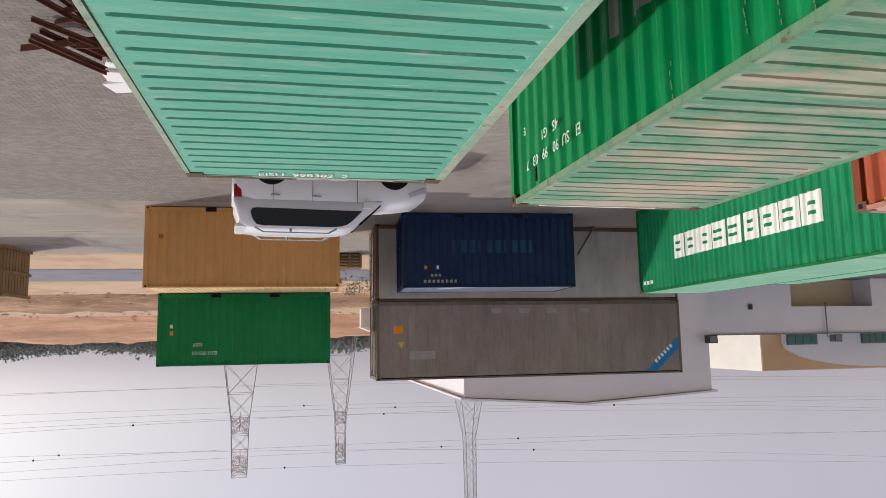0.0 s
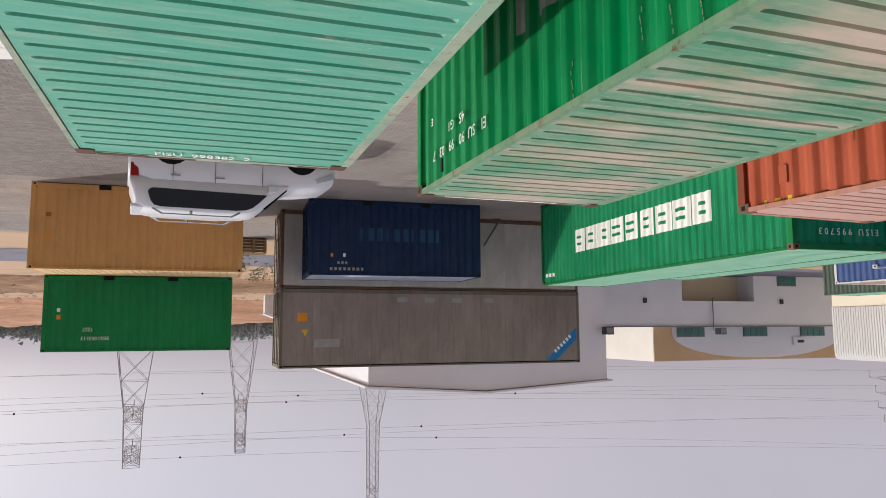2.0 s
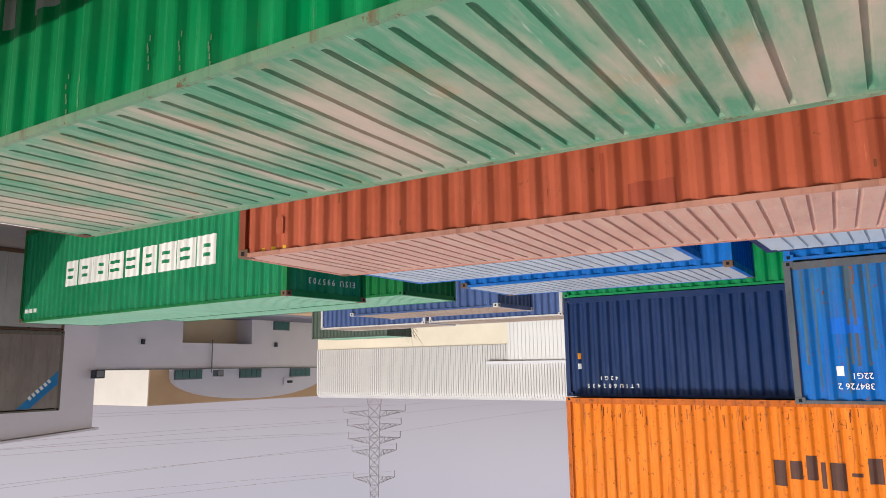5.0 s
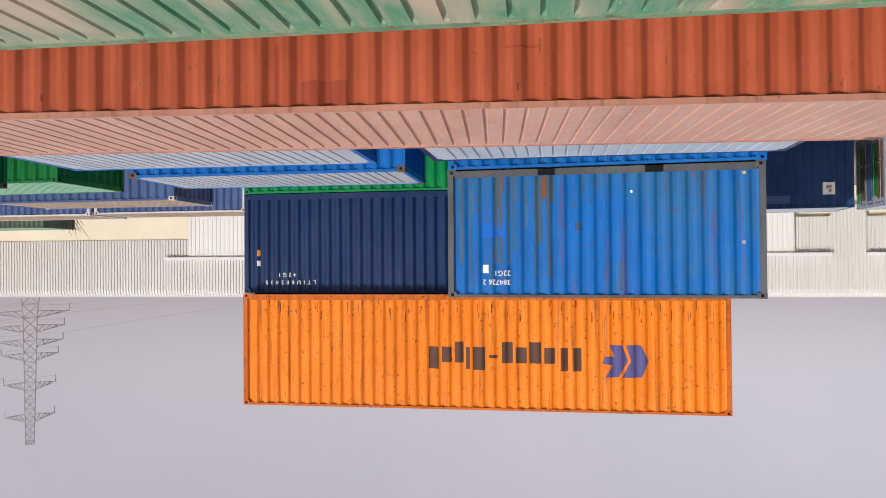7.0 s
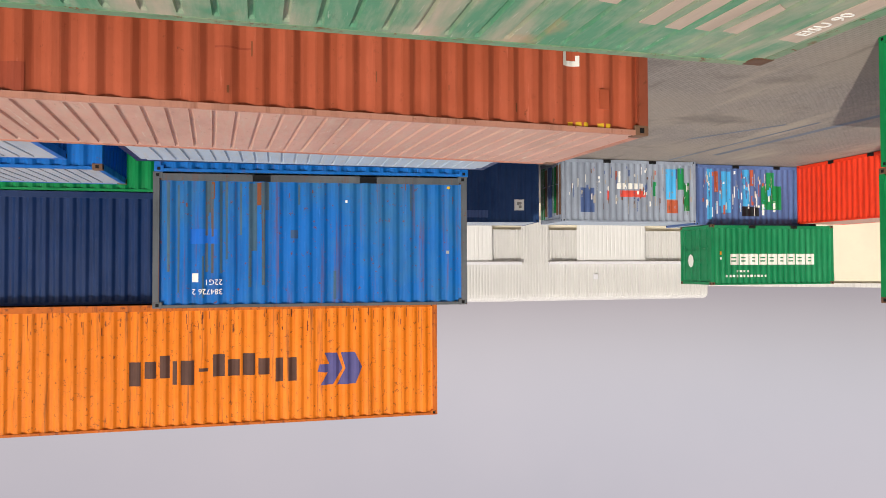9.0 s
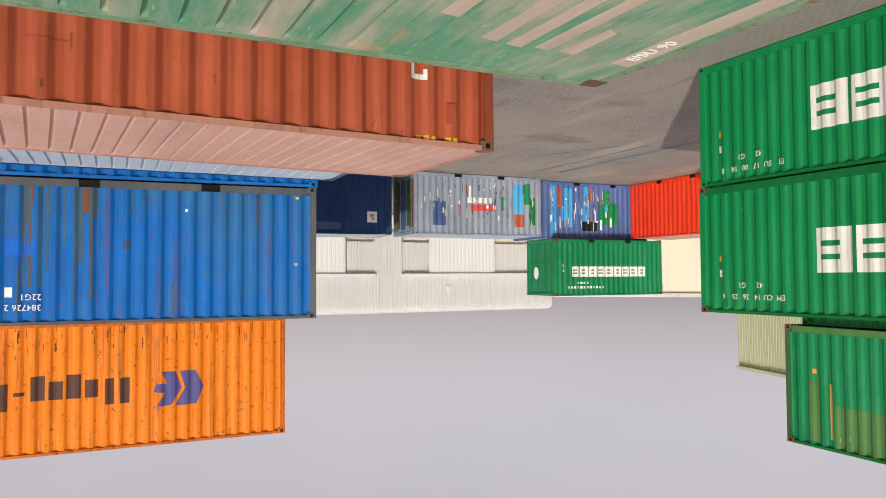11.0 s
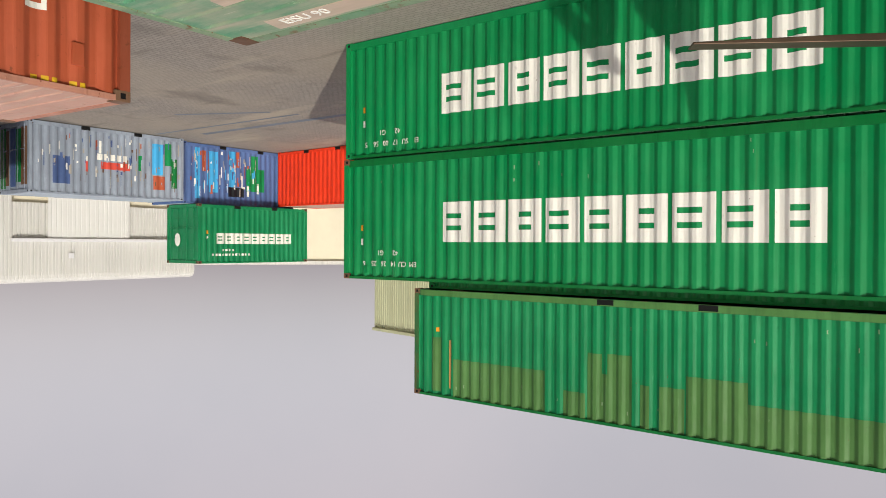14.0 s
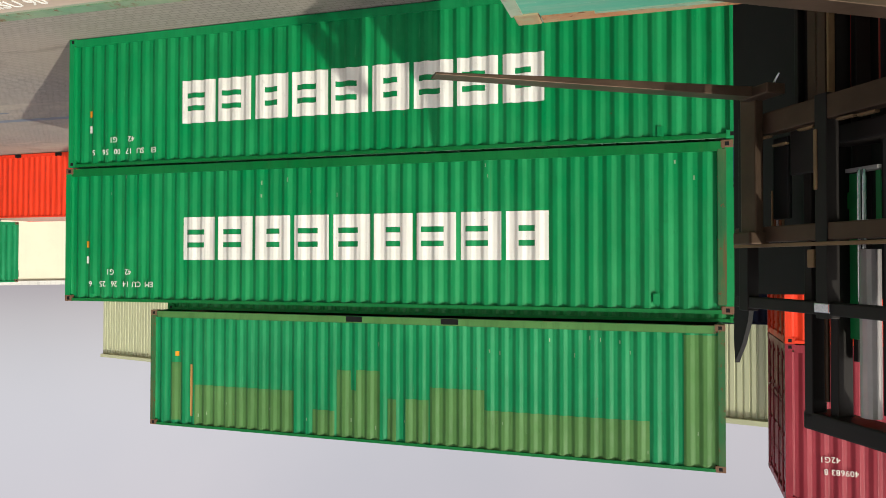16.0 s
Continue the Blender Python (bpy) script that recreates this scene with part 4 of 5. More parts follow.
shrub = empty("bare_shrub", pose(-41.8, 30.9, 0), "leafless brown shrub against the cream warehouse wall", "shrub")
twig_rnd = random.Random(31)
stem = Soup()
stem.bar((0, 0, 0), (0.1, 0.05, 1.6), 0.09, 6, 0.05)
stem.done("stem", plain("dry_twig", (112, 88, 60), 0.9), shrub)
for q in range(16):
    a0, rise, reach = twig_rnd.uniform(0, 6.28), twig_rnd.uniform(0.6, 1.7), twig_rnd.uniform(0.4, 1.2)
    twig, z0 = Soup(), 0.7 + 0.06 * q
    p0 = Vector((0.08, 0.04, z0))
    p1 = p0 + Vector((math.cos(a0) * reach * 0.6, math.sin(a0) * reach * 0.6, rise * 0.5))
    p2 = p1 + Vector((math.cos(a0 + 0.5) * reach * 0.5, math.sin(a0 + 0.5) * reach * 0.5, rise * 0.5))
    twig.bar(p0, p1, 0.05, 5, 0.035).bar(p1, p2, 0.035, 5, 0.015).bar(p1, p1 + Vector((math.cos(a0 - 0.9) * 0.4, math.sin(a0 - 0.9) * 0.4, 0.3)), 0.03, 5, 0.012)
    twig.done("twig", MATS["dry_twig"], shrub)

# grey gable building past the insulated containers
gable = empty("gable_building", pose(0, 0, 0), "pale grey building with a low gable front", "building")
Soup().prism([(-9.8, 0), (-9.8, 8.0), (-17.9, 8.55), (-27.2, 8.0), (-27.2, 0)], "y", 46.0, 70.0).done("wall", GREYW, gable)
for xa, za, xb, zb in ((-9.5, 8.02, -17.9, 8.6), (-17.9, 8.6, -27.5, 8.02)):
    Soup().prism([(xa, za), (xb, zb), (xb, zb + 0.12), (xa, za + 0.12)], "y", 45.7, 70.2).done("roof", GREYW, gable)


def flood_lamp(x, y, z, post):
    f = empty("flood_lamp", pose(x, y, z), "grey flood lamp on a wall bracket", "lamp", "flood lamps")
    Soup().bar((0, 0.6, -post), (0, 0.6, 0), 0.1, 6).done("post", METAL, f)
    Soup().bar((0, 0.6, 0), (0, -0.1, 0), 0.08, 6).done("arm", METAL, f)
    Soup().box(-0.32, 0.32, -0.55, 0.05, -0.2, 0.35).done("lamp_head", DARKW, f, bevel=0.03)
    Soup().box(-0.26, 0.26, -0.57, -0.552, -0.14, 0.28).done("lens", METAL, f)


flood_lamp(-27.0, 45.6, 4.5, 1.0)
flood_lamp(-39.6, 49.2, 4.6, 2.7)
# white low front with a loading bay, and the arched hall behind it
office = empty("office_building", pose(0, 0, 0), "low white building with a loading bay and upper windows", "building")
for xa, xb, za in ((-52.5, -44.0, 0), (-36.8, -28.0, 0), (-44.0, -36.8, 2.2)):
    Soup().box(xa, xb, 50, 53, za, 4.25).done("wall", GREYW, office)
Soup().box(-44.0, -36.8, 52.0, 52.9, 0, 2.2).done("bay_back", BEIGEW, office)
Soup().box(-53, -28, 49.85, 53, 4.25, 4.33).done("coping", METAL, office)
for xa in (-48.5,):
    w = Soup().box(xa, xa + 2.0, 49.93, 50.02, 0.03, 0.86).done("window", METAL, office)
    Soup().box(xa + 0.08, xa + 0.96, 49.9, 49.94, 0.09, 0.8).done("pane", GLASS, w)
    Soup().box(xa + 1.04, xa + 1.92, 49.9, 49.94, 0.09, 0.8).done("pane", GLASS, w)
for xa in (-33.2, -46.8):
    Soup().box(xa - 0.12, xa + 0.12, 49.8, 50.0, 2.0, 2.4).done("wall_light", DARKW, office)
Soup().box(-59, -36.6, 54, 63.5, 0, 7.3).done("upper_wall", LIT_WALL, office)
# Thin tan sheet that paints the shade on the upper wall's front.
Soup().box(-59, -36.65, 53.93, 53.996, 4.33, 7.25).done("rendered_front", SHADED_WALL, office)
arch = [(-57.0, 4.0), (-38.5, 4.0)] + [(-47.7 + 9.2 * math.cos(g), 5.0 + 2.1 * math.sin(g)) for g in [math.pi * i / 16 for i in range(17)]]
Soup().prism(arch[:2] + arch[2:], "y", 53.4, 54.2).done("arched_gable", GREYW, office)
for xa, wd in ((-38.6, 2.8), (-45.6, 2.6), (-52.0, 2.8)):
    w = Soup().box(xa - wd, xa, 53.28, 53.45, 4.35, 5.2).done("window", METAL, office)
    for i in range(4):
        Soup().box(xa - wd + 0.08 + i * wd / 4, xa - wd + (i + 1) * wd / 4 - 0.04, 53.24, 53.3, 4.42, 5.12).done("pane", GLASS, w)
sign = Soup().box(-52.6, -51.1, 53.2, 53.3, 5.3, 6.0).done("sign", GREYW, office, "white sign with dark frame")
Soup().box(-52.2, -51.5, 53.16, 53.2, 5.55, 5.8).done("sign_bar", DARKW, sign)
# cream block past the far row
block = empty("cream_building", pose(0, 0, 0), "plain cream building with small dark windows", "building")
Soup().prism([(-50.5, -33.5), (-36.5, -50.5), (-50.5, -62.5), (-64.5, -45.5)], "z", 0, 5.75).done("wall", CREAM_D, block)
Soup().prism([(-50.5, -33.1), (-36.1, -50.5), (-50.5, -62.9), (-64.9, -45.5)], "z", 5.75, 6.05).done("roof_edge", WHITEP, block)
for i in range(3):
    t = 0.33 + i * 0.022
    x0, y0 = -50.5 + 14 * t, -33.5 - 17 * t
    Soup().bar((x0 + 0.05, y0 + 0.05, 5.0), (x0 + 0.05, y0 + 0.05, 5.5), 0.25).done("window", DARKW, block)
# olive shed behind the green stack
olive = empty("olive_shed", pose(0, 0, 0), "tall shed with pale olive ribbed cladding", "building")
clad_wall("wall", olive, (-33.2, -35.3), (2.86, -27.6), 0, 10.0, OLIVEW, 0.24, 0.04)
Soup().prism([(-33.2, -35.45), (2.86, -27.75), (5.5, -42), (-30, -49)], "z", 0, 9.9).done("hall", OLIVEW, olive)
Soup().bar((-33.2, -35.2, 10.0), (2.86, -27.5, 10.0), 0.18).done("eaves_trim", OLIVEW, olive)
Soup().bar((2.9, -27.4, 5.0), (2.9, -27.4, 10.0), 0.14, 6).done("downpipe", METAL, olive)

BLUE_LINE = plain("worn_blue_line", (120, 128, 140), 0.85, vary=0.3, scale=1.5)
for xa, ya, xb, yb, w2 in ((-25.5, -17.0, -16.0, -17.4, 0.3), (-22.5, -13.9, -19.5, -15.5, 0.18), (-27, -15.9, -19, -16.3, 0.15)):
    dx, dy = xb - xa, yb - ya
    ln = math.hypot(dx, dy)
    ox, oy = -dy / ln * w2 / 2, dx / ln * w2 / 2
    tagged(finish("ground_line", [(xa + ox, ya + oy, 0.005), (xa - ox, ya - oy, 0.005), (xb - ox, yb - oy, 0.005), (xb + ox, yb + oy, 0.005)], [(0, 1, 2, 3)], BLUE_LINE), "worn pale blue line painted on the paving", "marking", kind="structure")

# ---- sandy ground beyond the yard ----
ROADM = plain("asphalt", (128, 127, 136), 0.9, scale=0.6)
tagged(finish("road", [(-200, 43.5, 0.02), (300, 43.5, 0.02), (300, 51.5, 0.02), (-200, 51.5, 0.02)], [(0, 1, 2, 3)], ROADM), "grey asphalt road across the sand", "road", kind="structure")
def earth(name, pale, dark, green):
    """Rough dug earth: pale crust, dark hollows, patches of dry growth."""
    n = Nodes(name, 0.95)
    c = n.mix(n.ramp(n.noise(0.09, (0.5, 1, 1), 6, 0.7), 0.38, 0.62), lin(*pale), lin(*dark))
    c = n.mix(n.ramp(n.noise(0.35, (0.6, 1, 1), 6, 0.75, (4, 1, 2)), 0.5, 0.64, 0, 0.7), c, lin(*dark))
    c = n.mix(n.ramp(n.noise(0.22, (0.4, 1, 1), 6, 0.7, (9, 5, 1)), 0.54, 0.66, 0, 0.6), c, lin(*green))
    c = n.mix(n.ramp(n.noise(1.6, (0.7, 1, 1), 5, 0.75, (2, 8, 3)), 0.58, 0.7, 0, 0.55), c, lin(226, 200, 168))
    n.color(c)
    n.bump(n.noise(1.3, (1, 1, 1), 6, 0.7), 0.9, 0.12)
    return n.m


EARTH = earth("bare_earth", (206, 160, 126), (164, 118, 86), (150, 124, 92))
EARTH_D = earth("dark_earth", (186, 148, 112), (118, 88, 62), (112, 104, 72))


def mound(x0, x1, y0, y1, top, mat, label, seed, nx=240, ny=26):
    verts = []
    for i in range(ny + 1):
        v = i / ny
        for q in range(nx + 1):
            x, y = x0 + (x1 - x0) * q / nx, y0 + (y1 - y0) * v
            rise = min(1.0, math.sin(math.pi * v) ** 0.8 * 1.3)
            z = top * rise * (0.75 + 0.5 * noise.noise((x * 0.04, y * 0.03, seed))) + rise * (0.1 * top * noise.noise((x * 0.12, y * 0.12, seed + 9)) + 0.35 * noise.noise((x * 0.3, y * 0.3, seed + 5)) + 0.22 * noise.noise((x * 0.9, y * 0.8, seed + 7)))
            verts.append((x, y, z - 0.05))
    m = nx + 1
    faces = [(r2 * m + q, r2 * m + q + 1, (r2 + 1) * m + q + 1, (r2 + 1) * m + q) for r2 in range(ny) for q in range(nx)]
    return tagged(finish("earth_mound", verts, faces, mat, smooth=True), label, "mound", kind="structure")


mound(-60, 130, 64, 84, 0.9, EARTH_D, "low bank of dark rough earth", 2)
mound(-120, 220, 110, 190, 3.9, EARTH, "long mound of pinkish bare earth", 7)
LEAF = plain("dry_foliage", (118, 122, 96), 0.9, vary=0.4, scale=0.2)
# Distance haze is mixed into this paler foliage colour.
LEAF_HAZED = plain("hazed_foliage", (142, 150, 144), 0.9, vary=0.3, scale=0.1)


def thicket(name, x0, x1, y0, y1, count, low, high, mat, label, seed):
    """Many small ragged clumps that make a far belt of bushes."""
    rnd = random.Random(seed)
    v, f = [], []
    for _ in range(count):
        cx, cy = rnd.uniform(x0, x1), rnd.uniform(y0, y1)
        swell = 0.55 + 0.45 * noise.noise((cx * 0.02, seed, 0)) + 0.2 * rnd.random()
        hgt = (low + (high - low) * rnd.random() ** 2) * swell
        for _ in range(70):
            px, py, pz = cx + rnd.gauss(0, hgt * 0.35), cy + rnd.gauss(0, hgt * 0.3), max(0.2, hgt * rnd.random())
            s = hgt * rnd.uniform(0.05, 0.11)
            b0 = len(v)
            for _ in range(4):
                v.append((px + rnd.uniform(-s, s), py + rnd.uniform(-s, s), pz + rnd.uniform(-s, s)))
            f += [(b0, b0 + 1, b0 + 2), (b0, b0 + 2, b0 + 3), (b0, b0 + 3, b0 + 1), (b0 + 1, b0 + 3, b0 + 2)]
    return tagged(finish(name, v, f, mat), label, "bushes", kind="stuff")


thicket("far_trees", -140, 300, 250, 290, 4200, 6.0, 12.5, LEAF_HAZED, "belt of green trees far off, paled by haze", 3)
thicket("scrub", -30, 90, 56, 108, 420, 0.25, 0.8, LEAF, "low dry scrub on the earth bank", 4)
DRY = plain("dry_brown_scrub", (120, 92, 66), 0.95, vary=0.5, scale=0.5)
thicket("scrub", -30, 110, 60, 112, 330, 0.25, 1.0, DRY, "dry brown brush scattered on the bare earth", 14)
thicket("scrub", -8.5, -1.0, 40, 58, 30, 0.6, 1.8, LEAF, "green bushes on the sand behind the containers", 9)

# ---- pylons and power lines ----
# Steel lightened so that its colour carries the distance haze.
LATTICE_HAZED = plain("hazed_lattice_steel", (172, 172, 180), 0.6, 0.0, scale=0.5)


def pylon(x, y, turn, height, base, waist_z, waist, arms, label, crown=0.5):
    """Lattice tower: splayed legs up to the waist, a slim mast above, cross arms."""
    p = empty("pylon", pose(x, y, 0, 0, 0, turn), label, "pylon", "pylons")

    def half(z):
        return (base + (waist - base) * z / waist_z if z < waist_z else waist + (crown - waist) * (z - waist_z) / (height - waist_z)) / 2

    levels, z = [0.0], 0.0
    while z < height:
        z = min(height, z + max(1.1, half(z) * 1.9))
        levels.append(z)
    for sx, sy in ((-1, -1), (1, -1), (1, 1), (-1, 1)):
        leg = Soup()
        for z0, z1 in ((0.0, waist_z), (waist_z, height)):
            leg.bar((sx * half(z0), sy * half(z0), z0), (sx * half(z1), sy * half(z1), z1), 0.13)
        leg.done("leg", LATTICE_HAZED, p)
    for fx in ((-1, -1, 1, -1), (1, -1, 1, 1), (1, 1, -1, 1), (-1, 1, -1, -1)):
        br = Soup()
        for z0, z1 in zip(levels, levels[1:]):
            a0, a1 = half(z0), half(z1)
            br.bar((fx[0] * a0, fx[1] * a0, z0), (fx[2] * a1, fx[3] * a1, z1), 0.065)
            br.bar((fx[2] * a0, fx[3] * a0, z0), (fx[0] * a1, fx[1] * a1, z1), 0.065)
            br.bar((fx[0] * a1, fx[1] * a1, z1), (fx[2] * a1, fx[3] * a1, z1), 0.065)
        br.done("bracing", LATTICE_HAZED, p)
    for z, reach in arms:
        for s in (-1, 1):
            w, arm = half(z), Soup()
            for dy in (-w, w):
                arm.bar((s * w, dy, z), (s * reach, 0, z + 0.2), 0.075)
                arm.bar((s * w, dy, z + 1.3), (s * reach, 0, z + 0.2), 0.075)
                for q in (0.25, 0.5, 0.75):
                    xx = s * (w + (reach - w) * q)
                    arm.bar((xx, dy * (1 - q), z + 0.2 * q), (xx, dy * (1 - q), z + 1.3 - 1.1 * q), 0.06)
                    arm.bar((xx, dy * (1 - q), z + 0.2 * q), (s * (w + (reach - w) * (q - 0.25)), dy * (1.25 - q), z + 1.3 - 1.1 * (q - 0.25)), 0.06)
            arm.done("cross_arm", LATTICE_HAZED, p)
            Soup().bar((s * reach, 0, z + 0.2), (s * reach, 0, z - 1.1), 0.16, 6).done("insulator", LATTICE_HAZED, p)
    return p


pylon(13.3, 150, 86, 30.0, 8.4, 19.5, 3.4, ((19.0, 5.0), (20.6, 5.0), (26.5, 4.5), (28.2, 4.0)), "grey lattice power pylon seen along its line", 2.9)
pylon(-7.3, 172, 86, 32.0, 7.6, 21.5, 2.4, ((20.5, 5.0), (22.0, 5.0), (28.0, 4.5), (29.5, 4.0)), "slim grey lattice power pylon farther along the line", 2.1)
pylon(-36.4, 165, 84, 44.0, 10.6, 26.0, 2.4, ((40.5, 4.0),), "tall grey lattice power pylon behind the gable building", 2.0)
FAR_ARMS = ((13.3, 6.5), (16.0, 5.6), (18.7, 5.4), (21.2, 4.6), (26.6, 4.2), (32.5, 4.0))
pylon(-119.2, 97.2, 50, 38.0, 5.2, 14.0, 2.3, FAR_ARMS, "thin grey lattice power pylon behind the warehouse", 1.4)
# Wire colour is paled for haze, like the pylons.
WIRE_HAZED = plain("wire", (214, 212, 220), 0.6)


def wire(a, b2, sag, r=0.022):
    cu = bpy.data.curves.new("power_line", "CURVE")
    cu.dimensions, cu.bevel_depth, cu.bevel_resolution = "3D", r, 0
    sp = cu.splines.new("POLY")
    sp.points.add(24)
    a, b2 = Vector(a), Vector(b2)
    for i, pt in enumerate(sp.points):
        t = i / 24
        q = a.lerp(b2, t)
        pt.co = (q.x, q.y, q.z - 4 * sag * t * (1 - t), 1)
    cu.materials.append(WIRE_HAZED)
    return tagged(new("power_line", cu), "thin grey overhead power line", "power line", "power lines")


MARK = plain("marker_ball_paint", (60, 44, 50), 0.6)


def ball(x, y, z, r2=0.17):
    bm = bmesh.new()
    bmesh.ops.create_icosphere(bm, subdivisions=2, radius=r2)
    me = bpy.data.meshes.new("marker_ball")
    bm.to_mesh(me)
    bm.free()
    me.materials.append(MARK)
    ob = new("marker_ball", me)
    ob.matrix_basis = pose(x, y, z)
    return tagged(ob, "small dark marker ball")


def wire_point(a, b2, sag, t):
    q = Vector(a).lerp(Vector(b2), t)
    return (q.x, q.y, q.z - 4 * sag * t * (1 - t))


def arm_end(k):
    """Foot of the k-th insulator on the pylon behind the warehouse."""
    z, reach = FAR_ARMS[k // 2]
    side = reach if k % 2 else -reach
    return (-119.2 + side * math.cos(math.radians(50)), 97.2 + side * math.sin(math.radians(50)), z - 1.0)


for i, (za, k, sag) in enumerate(((13.5, 0, 2.0), (14.6, 1, 3.0), (21.0, 2, 3.0), (22.4, 4, 4.0), (28.0, 6, 3.5), (30.5, 8, 4.5), (24.0, 5, 5.0), (26.2, 9, 4.0), (17.6, 3, 2.0), (34.0, 7, 3.0))):
    p0, p1 = (120 + i * 4, 140 + i * 3, za + (i % 3)), arm_end(k)
    line = wire(p0, p1, sag)
    for n2 in range(2):
        if i not in (0, 1):
            hung = ball(*wire_point(p0, p1, sag, 0.22 + 0.3 * n2 + ((i * 7) % 5) * 0.045))
            hung.parent = line
for k in (0, 1, 3, 4):
    wire(arm_end(k), (-330 - 6 * k, 60 + 4 * k, 15 + 2 * k), 3.0)

# ---- white car behind the mint-roofed container ----
CARW = plain("car_white", (228, 230, 232), 0.25, vary=0.03, scale=0.5, bump=0)
CARG = plain("car_glass", (14, 20, 26), 0.08, vary=0.1, bump=0)
TYRE = plain("tyre_rubber", (22, 22, 23), 0.85)
CHROME = plain("chrome", (190, 192, 196), 0.2, 0.9, vary=0.1)
TAIL = plain("tail_lamp", (150, 20, 24), 0.2)
HEADL = plain("head_lamp", (200, 206, 210), 0.1)


def loft(sections, name, mat, parent, label="", smooth=True):
    """Closed rings along x, each a list of (y, z)."""
    verts, faces = [], []
    m = len(sections[0][1])
    for x, ring in sections:
        verts += [(x, y, z) for y, z in ring]
    for i in range(len(sections) - 1):
        for q in range(m):
            faces.append((i * m + q, i * m + (q + 1) % m, (i + 1) * m + (q + 1) % m, (i + 1) * m + q))
    faces += [tuple(reversed(range(m))), tuple((len(sections) - 1) * m + q for q in range(m))]
    ob = finish(name, verts, faces, mat, parent, label, smooth)
    bm = bmesh.new()
    bm.from_mesh(ob.data)
    bmesh.ops.recalc_face_normals(bm, faces=bm.faces)
    bm.to_mesh(ob.data)
    bm.free()
    return ob


def hull(w, z0, z1, shoulder=0.12):
    return [(-w + 0.06, z0), (w - 0.06, z0), (w, z0 + 0.15), (w + 0.015, (z0 + z1) / 2), (w - 0.02, z1 - shoulder), (w - 0.14, z1), (0, z1 + 0.02), (-w + 0.14, z1), (-w + 0.02, z1 - shoulder), (-w - 0.015, (z0 + z1) / 2), (-w, z0 + 0.15)]


def suv(m):
    car = empty("car", m, "white estate-type off-road car with roof rails", "car")
    loft([(-2.32, hull(0.74, 0.5, 0.86)), (-2.22, hull(0.86, 0.38, 0.97)), (-1.7, hull(0.92, 0.3, 1.04)), (-1.0, hull(0.93, 0.28, 1.1)), (-0.7, hull(0.93, 0.28, 1.12, 0.06)),
          (1.8, hull(0.93, 0.3, 1.14, 0.06)), (2.2, hull(0.9, 0.36, 1.12)), (2.32, hull(0.82, 0.5, 1.0))], "body", CARW, car)

    def cab(w, wt2, z0, z1):
        return [(-w, z0), (w, z0), (wt2 + 0.05, (z0 + z1 * 2) / 3), (wt2, z1 - 0.05), (wt2 - 0.12, z1), (0, z1 + 0.025), (-wt2 + 0.12, z1), (-wt2, z1 - 0.05), (-wt2 - 0.05, (z0 + z1 * 2) / 3)]

    loft([(-1.16, cab(0.86, 0.82, 1.04, 1.12)), (-0.62, cab(0.88, 0.71, 1.06, 1.6)), (-0.48, cab(0.88, 0.7, 1.06, 1.68)), (-0.25, cab(0.88, 0.7, 1.06, 1.73)), (0.3, cab(0.88, 0.7, 1.06, 1.77)), (1.5, cab(0.88, 0.7, 1.06, 1.77)), (1.95, cab(0.87, 0.7, 1.06, 1.73)), (2.12, cab(0.87, 0.7, 1.06, 1.66)), (2.18, cab(0.87, 0.72, 1.06, 1.5)), (2.28, cab(0.85, 0.76, 1.04, 1.2))], "cabin", CARW, car)
    for s in (-1, 1):
        gl = [(-0.68, 1.3), (-0.5, 1.49), (-0.36, 1.61), (-0.22, 1.665), (0.0, 1.69), (1.62, 1.69), (1.76, 1.66), (1.84, 1.57), (1.9, 1.38), (1.86, 1.31), (1.78, 1.29)]
        outer = [(x, s * (0.905 - (z - 1.06) * 0.28), z) for x, z in gl]
        inner = [(x, s * (0.80 - (z - 1.06) * 0.28), z) for x, z in gl]
        k2 = len(gl)
        faces = [tuple(range(k2)), tuple(reversed(range(k2, 2 * k2)))] + [(i, (i + 1) % k2, k2 + (i + 1) % k2, k2 + i) for i in range(k2)]
        finish("side_window", outer + inner, faces, CARG, car)
        rail = Soup().bar((0.1, s * 0.64, 1.83), (1.6, s * 0.64, 1.83), 0.03, 6)
        rail.bar((0.1, s * 0.64, 1.83), (-0.1, s * 0.64, 1.72), 0.045, 6).bar((1.6, s * 0.64, 1.83), (1.8, s * 0.64, 1.72), 0.045, 6)
        rail.bar((0.98, s * 0.64, 1.74), (0.98, s * 0.64, 1.83), 0.07, 6)
        rail.done("roof_rail", CHROME, car)
        Soup().box(-0.86, -0.68, *sorted((s * 0.88, s * 1.06)), 1.1, 1.26).done("wing_mirror", CARW, car, bevel=0.03)
        for xx in (0.3, 1.25):
            Soup().box(xx, xx + 0.2, *sorted((s * 0.93, s * 0.965)), 0.98, 1.01).done("door_handle", CHROME, car)
        for xx in (-0.55, 0.5, 1.4):
            Soup().box(xx, xx + 0.008, *sorted((s * 0.935, s * 0.95)), 0.4, 1.12).done("door_seam", TYRE, car)
        Soup().box(2.1, 2.27, *sorted((s * 0.74, s * 0.905)), 0.76, 1.06).done("tail_light", TAIL, car, bevel=0.02)
        Soup().prism([(-2.27, 0.78), (-1.85, 0.92), (-1.8, 0.84), (-2.25, 0.66)], "y", *sorted((s * 0.6, s * 0.91))).done("headlight", HEADL, car)
        for xx in (-1.45, 1.45):
            wheel = empty("wheel", pose(xx, s * 0.82, 0.36), "", "")
            wheel.parent = car
            Soup().bar((0, -0.12, 0), (0, 0.12, 0), 0.72, 20).done("tyre", TYRE, wheel)
